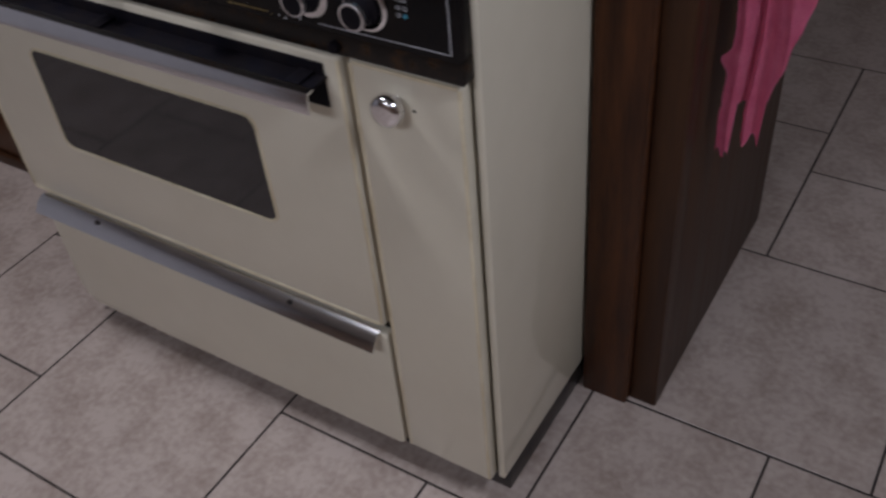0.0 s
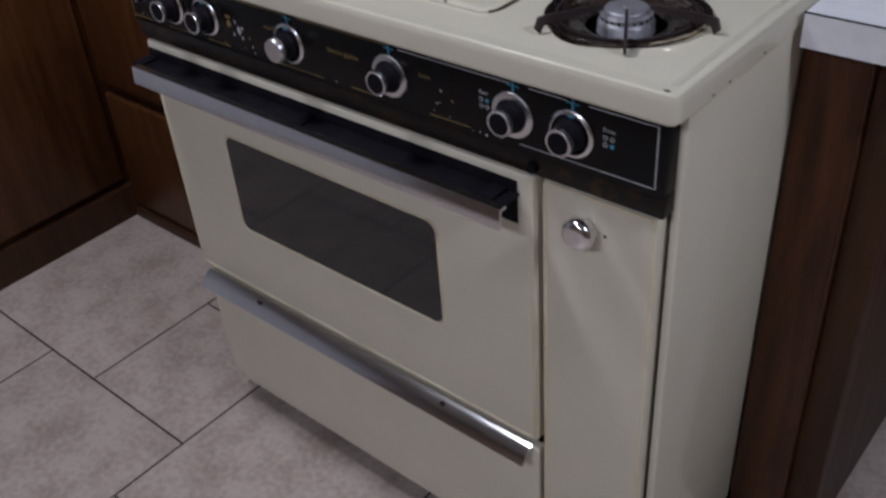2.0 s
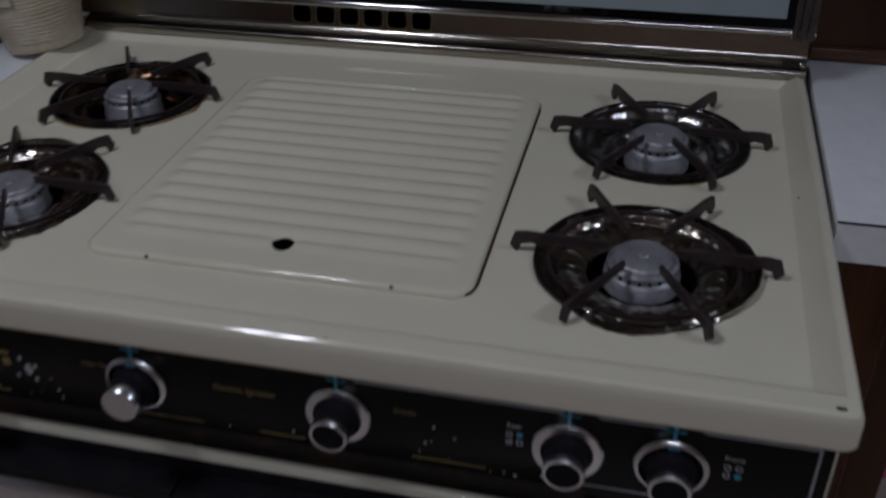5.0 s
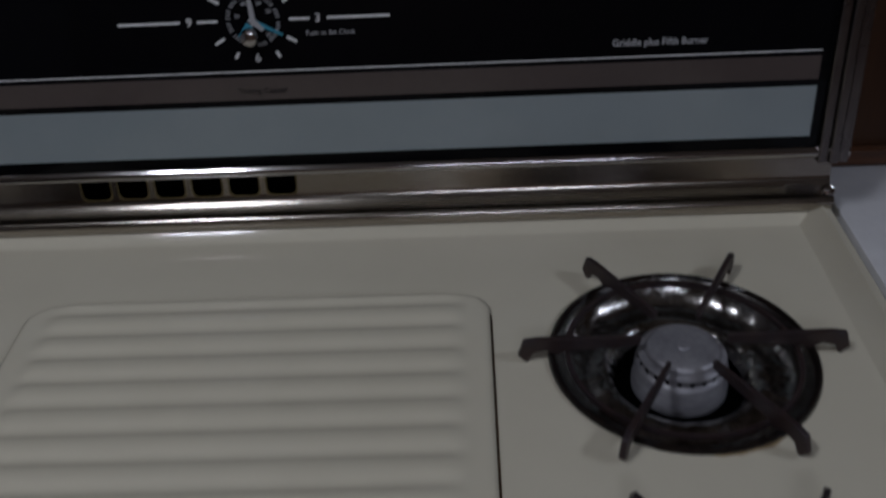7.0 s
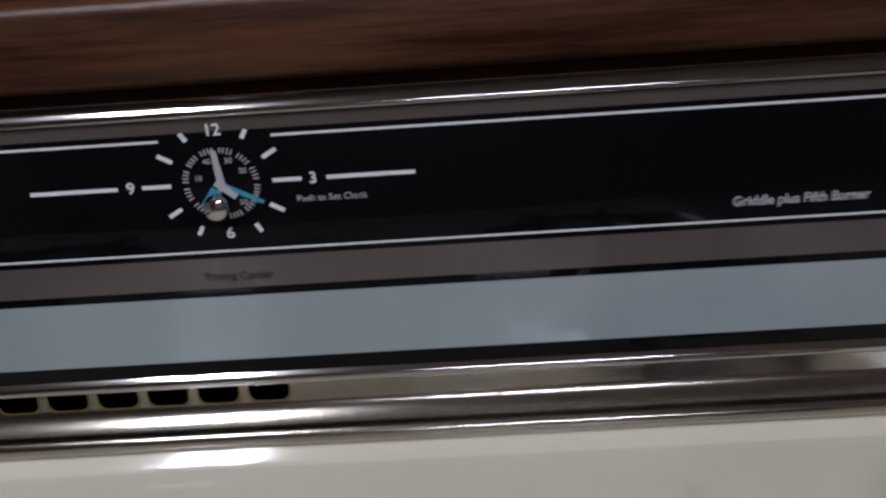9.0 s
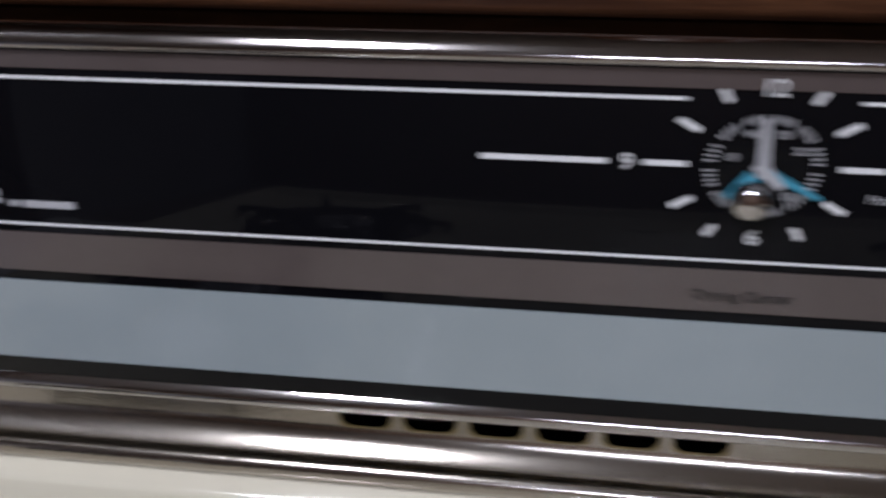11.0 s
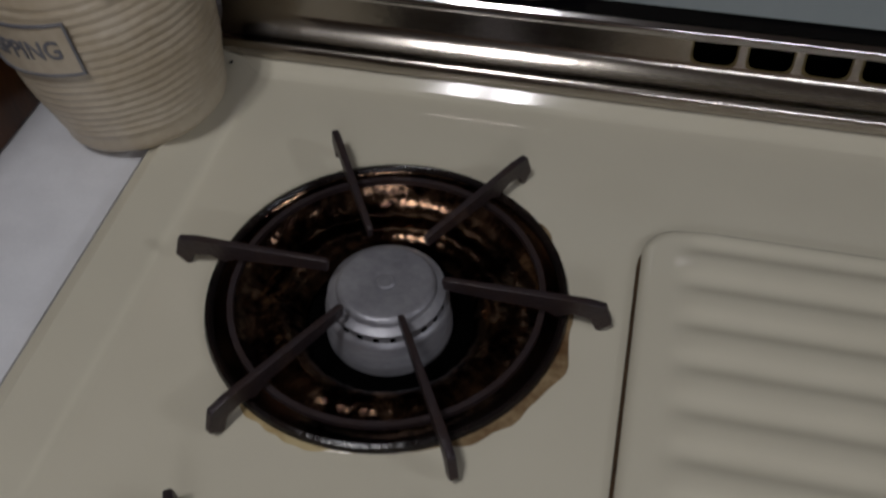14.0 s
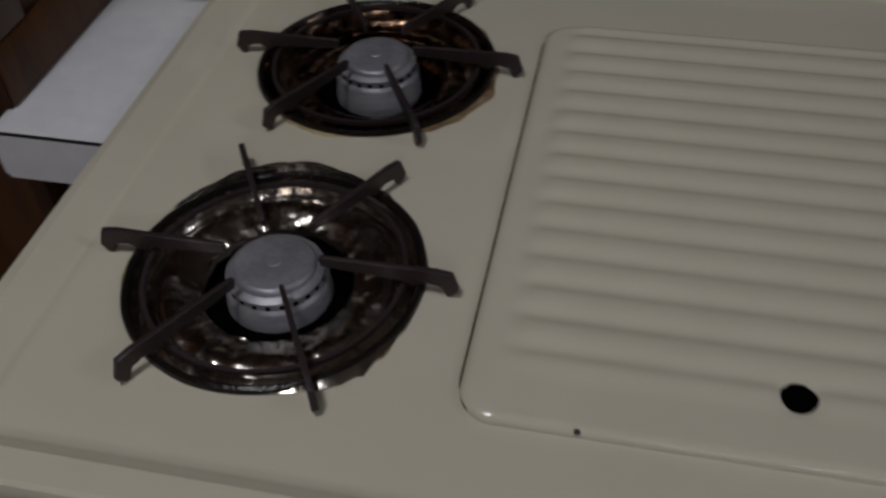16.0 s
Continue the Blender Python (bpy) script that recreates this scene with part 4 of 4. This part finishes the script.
half_wall = tagged(part("wall_half", box(-0.536, 0.594, 0.6535, 0.868, 0.0, 1.098, 0.002), WOOD_DARK), "wood-faced half wall behind the range", "wall", kind="structure")
tagged(part("trim", box(0.476, 0.594, 0.642, 0.652, 0.906, 0.922, 0.002), WOOD_X), "light wooden strip along the back of the countertop", "trim", kind="structure")

tall = thing("tall_cabinet", "tall dark stained wooden cabinet with drawers", "cabinet", pose(0, 0, 0))
part("carcass", box(-1.17, -0.560, 0.322, 0.90, 0.028, 2.2), WOOD_DARK, tall)
part("side_panel", box(-0.5595, -0.544, 0.300, 0.90, 0.07, 2.2, 0.002), WOOD_DARK, tall)
part("side_rail", box(-0.5435, -0.5398, 0.300, 0.90, 0.906, 0.955, 0.0015), WOOD, tall)
part("side_rail", box(-0.5435, -0.5398, 0.300, 0.345, 0.9555, 2.2, 0.0015), WOOD, tall)
part("stile", box(-0.642, -0.544, 0.302, 0.3215, 0.07, 2.2, 0.002), WOOD, tall)
part("plinth", box(-1.17, -0.54, 0.289, 0.80, 0.0, 0.028, 0.002), WOOD_DARK, tall)
for z0, z1 in ((0.034, 0.352), (0.380, 0.690), (0.716, 1.45), (1.48, 2.18)):
    part("drawer_front", box(-1.170, -0.672, 0.296, 0.3205, z0, z1, 0.008, 3), WOOD, tall, "dark stained wooden drawer front")

side = thing("corner_cabinet", "dark stained wooden corner cabinet with plinth", "cabinet", pose(0, 0, 0))
part("carcass", box(-1.80, -1.20, -0.13, 0.90, 0.09, 0.90), WOOD, side)
part("plinth", box(-1.78, -1.176, -0.125, 0.90, 0.0, 0.089), WOOD_DARK, side)
part("door", box(-1.1995, -1.180, -0.10, 0.29, 0.11, 0.85, 0.006), WOOD, side)
part("worktop", box(-1.80, -1.175, -0.14, 0.295, 0.901, 0.94, 0.002), LAMINATE, side)

# ---- wooden board over the half wall ----
board = part("shelf_board", box(-0.60, 0.466, 0.656, 0.90, 1.110, 1.164, 0.007, 3), WOOD_X)
tagged(board, "worn brown wooden shelf board with rounded end", "shelf")
tagged(part("shelf_support", box(-0.5, 0.42, 0.72, 0.86, 1.0985, 1.1098), WOOD_DARK), "dark wooden support under the shelf board", "support")
stand = part("wooden_pot", capped([(0.030, 0.0), (0.042, 0.004), (0.048, 0.014), (0.050, 0.03), (0.047, 0.09), (0.040, 0.12), (0.030, 0.13)], 40), WOOD_X, at=pose(-0.003, 0.724, 1.1642))
tagged(stand, "rounded brown wooden pot standing on the shelf", "wooden pot")

# ---- stoneware jar ----
def jar():
    belly = [(0.014, 0.0500), (0.035, 0.0545), (0.055, 0.0575), (0.078, 0.0586), (0.095, 0.0572), (0.108, 0.0548)]
    zs, rs = zip(*belly)
    prof = [(0.042, 0.0), (0.0470, 0.0015), (0.0492, 0.006), (0.0490, 0.0105)]
    n = 18
    for k in range(n):
        z = 0.014 + 0.092 * k / n
        for d, f in ((0, 0.0), (0.2, 0.0005), (0.5, 0.0008), (0.8, 0.0005)):
            prof.append((float(np.interp(z + d * 0.092 / n, zs, rs)) + f, z + d * 0.092 / n))
    prof += [(0.0550, 0.1085), (0.0530, 0.1150), (0.0500, 0.1210), (0.0482, 0.1250), (0.0492, 0.1285), (0.0485, 0.1315), (0.0460, 0.1325), (0.0442, 0.1305), (0.0438, 0.1260)]
    bm, rings = lathe(prof, 72, lambda i, a, r, z: (r + 0.0006 * noise.noise(Vector((math.cos(a) * 2, math.sin(a) * 2, z * 60))), z + 0.0012 * noise.noise(Vector((math.cos(a) * 3, math.sin(a) * 3, z * 25)))))
    bm.faces.new(rings[0])
    return bm


J = (-0.469, 0.510)
pot = thing("stoneware_jar", "ribbed cream stoneware dripping jar with grey label", "jar", pose(J[0], J[1], 0.9117, 0, -7, 0))
part("body", jar(), STONEWARE, pot, smooth=60)
part("lid", capped([(0.0437, 0.1255), (0.041, 0.1265), (0.030, 0.1280), (0.010, 0.1290), (0.009, 0.135), (0.004, 0.137)], 48), mat("glazed_grey_brown_lid", (0.30, 0.24, 0.20), 0.12, dark=(0.22, 0.17, 0.14), scale=30, coat=0.5), pot, "glazed grey-brown lid")
LUG = mat("grey_glazed_lug", (0.16, 0.17, 0.18), 0.35, dark=(0.10, 0.10, 0.11), scale=60)
for a in (-38, 142):
    part("lug", box(0.0530, 0.0605, -0.0155, 0.0155, 0.105, 0.118, 0.003), LUG, pot, "grey glazed lug", at=pose(0, 0, 0, 0, 0, a))
INK = mat("blue_grey_brush_line", (0.13, 0.13, 0.15), 0.5, dark=(0.2, 0.2, 0.21), scale=60)
JA, JR = -106.0, 0.0600


def wrapped(bm, z0):
    """Bends a flat sheet (x across, y up) round the jar."""
    for p in bm.verts:
        a, r = radians(JA) + p.co.x / JR, JR + p.co.z
        p.co = (r * math.cos(a), r * math.sin(a), z0 + p.co.y)
    return bm


def sheet(x0, x1, y0, y1, h, n):
    bm = bmesh.new()
    for k in range(n):
        add_box(bm, x0 + (x1 - x0) * k / n, x0 + (x1 - x0) * (k + 1) / n, y0, y1, h - 0.0015, h)
    bmesh.ops.remove_doubles(bm, verts=bm.verts[:], dist=1e-6)
    return bm


part("label_plate", wrapped(sheet(-0.034, 0.034, -0.0145, 0.0145, 0.0006, 16), 0.081), STONEWARE, pot, "smooth label field")
for r in ((-0.035, 0.035, 0.0140, 0.0153), (-0.035, 0.035, -0.0153, -0.0140), (-0.0353, -0.0340, -0.0153, 0.0153), (0.0340, 0.0353, -0.0153, 0.0153)):
    part("label_border", wrapped(sheet(*r, 0.0014, 16), 0.081), INK, pot, "dark brushed label border")
word = writing("lettering", "DRIPPING", 0.0148, INK, pot, Matrix.Identity(4), label="dark brushed lettering", squeeze=0.88, bold=0.0002)
for p in word.data.vertices:
    a, r = radians(JA) + p.co.x / JR, JR + 0.0010 + p.co.z
    p.co = (r * math.cos(a), r * math.sin(a), 0.081 + p.co.y)


# ---- pink towel ----
def towel():
    """A hanging cloth in folds, its lower edge cut into two tails and a stepped side."""
    bm = bmesh.new()
    nx, nz = 64, 56
    grid = []
    for i in range(nx + 1):
        u = i / nx
        if u < 0.17:
            foot = 0.481 + 0.008 * math.sin(u * 60)
        elif u < 0.24:
            foot = 0.560
        elif u < 0.46:
            foot = 0.504 + 0.010 * math.sin(u * 37)
        elif u < 0.60:
            foot = 0.566 + (u - 0.46) * 0.48 + 0.004 * math.sin(u * 50)
        else:
            foot = 0.648 + (u - 0.60) * 0.45
        row = []
        for j in range(nz + 1):
            v = j / nz
            z = 0.862 - (0.862 - foot) * v
            sway = 0.004 * math.sin(z * 21) + 0.0025 * noise.noise(Vector((u * 20, z * 60, 3)))
            x = 0.616 + 0.120 * u + sway * (1 - 0.5 * u) + 0.010 * (0.862 - z) * (0.3 - u) - 0.014 * math.exp(-((z - 0.627) / 0.012) ** 2) * max(0, 1 - u * 9)
            y = 0.398 + 0.030 * u + 0.020 * math.exp(-((u - 0.215) / 0.05) ** 2) + 0.007 * math.sin(u * 15 + z * 4) + 0.002 * math.sin(u * 41 + z * 9)
            row.append(bm.verts.new((x, y, z)))
        grid.append(row)
    for i in range(nx):
        for j in range(nz):
            bm.faces.new((grid[i][j], grid[i + 1][j], grid[i + 1][j + 1], grid[i][j + 1]))
    bmesh.ops.solidify(bm, geom=bm.faces[:], thickness=0.005)
    return bm


tagged(part("hand_towel", towel(), PINK, smooth=70), "bright pink terry towel hanging beside the base cabinet", "towel")

# ---- floor tiles: large and small squares in a pinwheel ----
BIG, SMALL, GAP = 0.4565, 0.3020, 0.0046


def tile_mesh(size):
    bm = box(GAP / 2, size - GAP / 2, GAP / 2, size - GAP / 2, -0.0013, 0.0, 0.0006, 1)
    return mesh_of(bm, "floor_tile", TILE, 30)


big, small = tile_mesh(BIG), tile_mesh(SMALL)
for i in range(-14, 15):
    for j in range(-14, 15):
        x, y = -0.423 + BIG * i + SMALL * j, -0.294 + SMALL * i - BIG * j
        for me, dx, size in ((big, 0.0, BIG), (small, BIG, SMALL)):
            x0, x1, y0, y1 = max(x + dx, -2.2), min(x + dx + size, 3.4), max(y, -3.2), min(y + size, 3.2)
            if x1 - x0 < 0.02 or y1 - y0 < 0.02:
                continue
            if x1 - x0 < size - 0.001 or y1 - y0 < size - 0.001:
                cut = box(x0 - x - dx + GAP / 2, x1 - x - dx - GAP / 2, y0 - y + GAP / 2, y1 - y - GAP / 2, -0.0013, 0.0)
                t = new("floor_tile", mesh_of(cut, "floor_tile", TILE))
            else:
                t = new("floor_tile", me)
            t.parent = floor
            t.matrix_basis = pose(x + dx, y, 0.0)
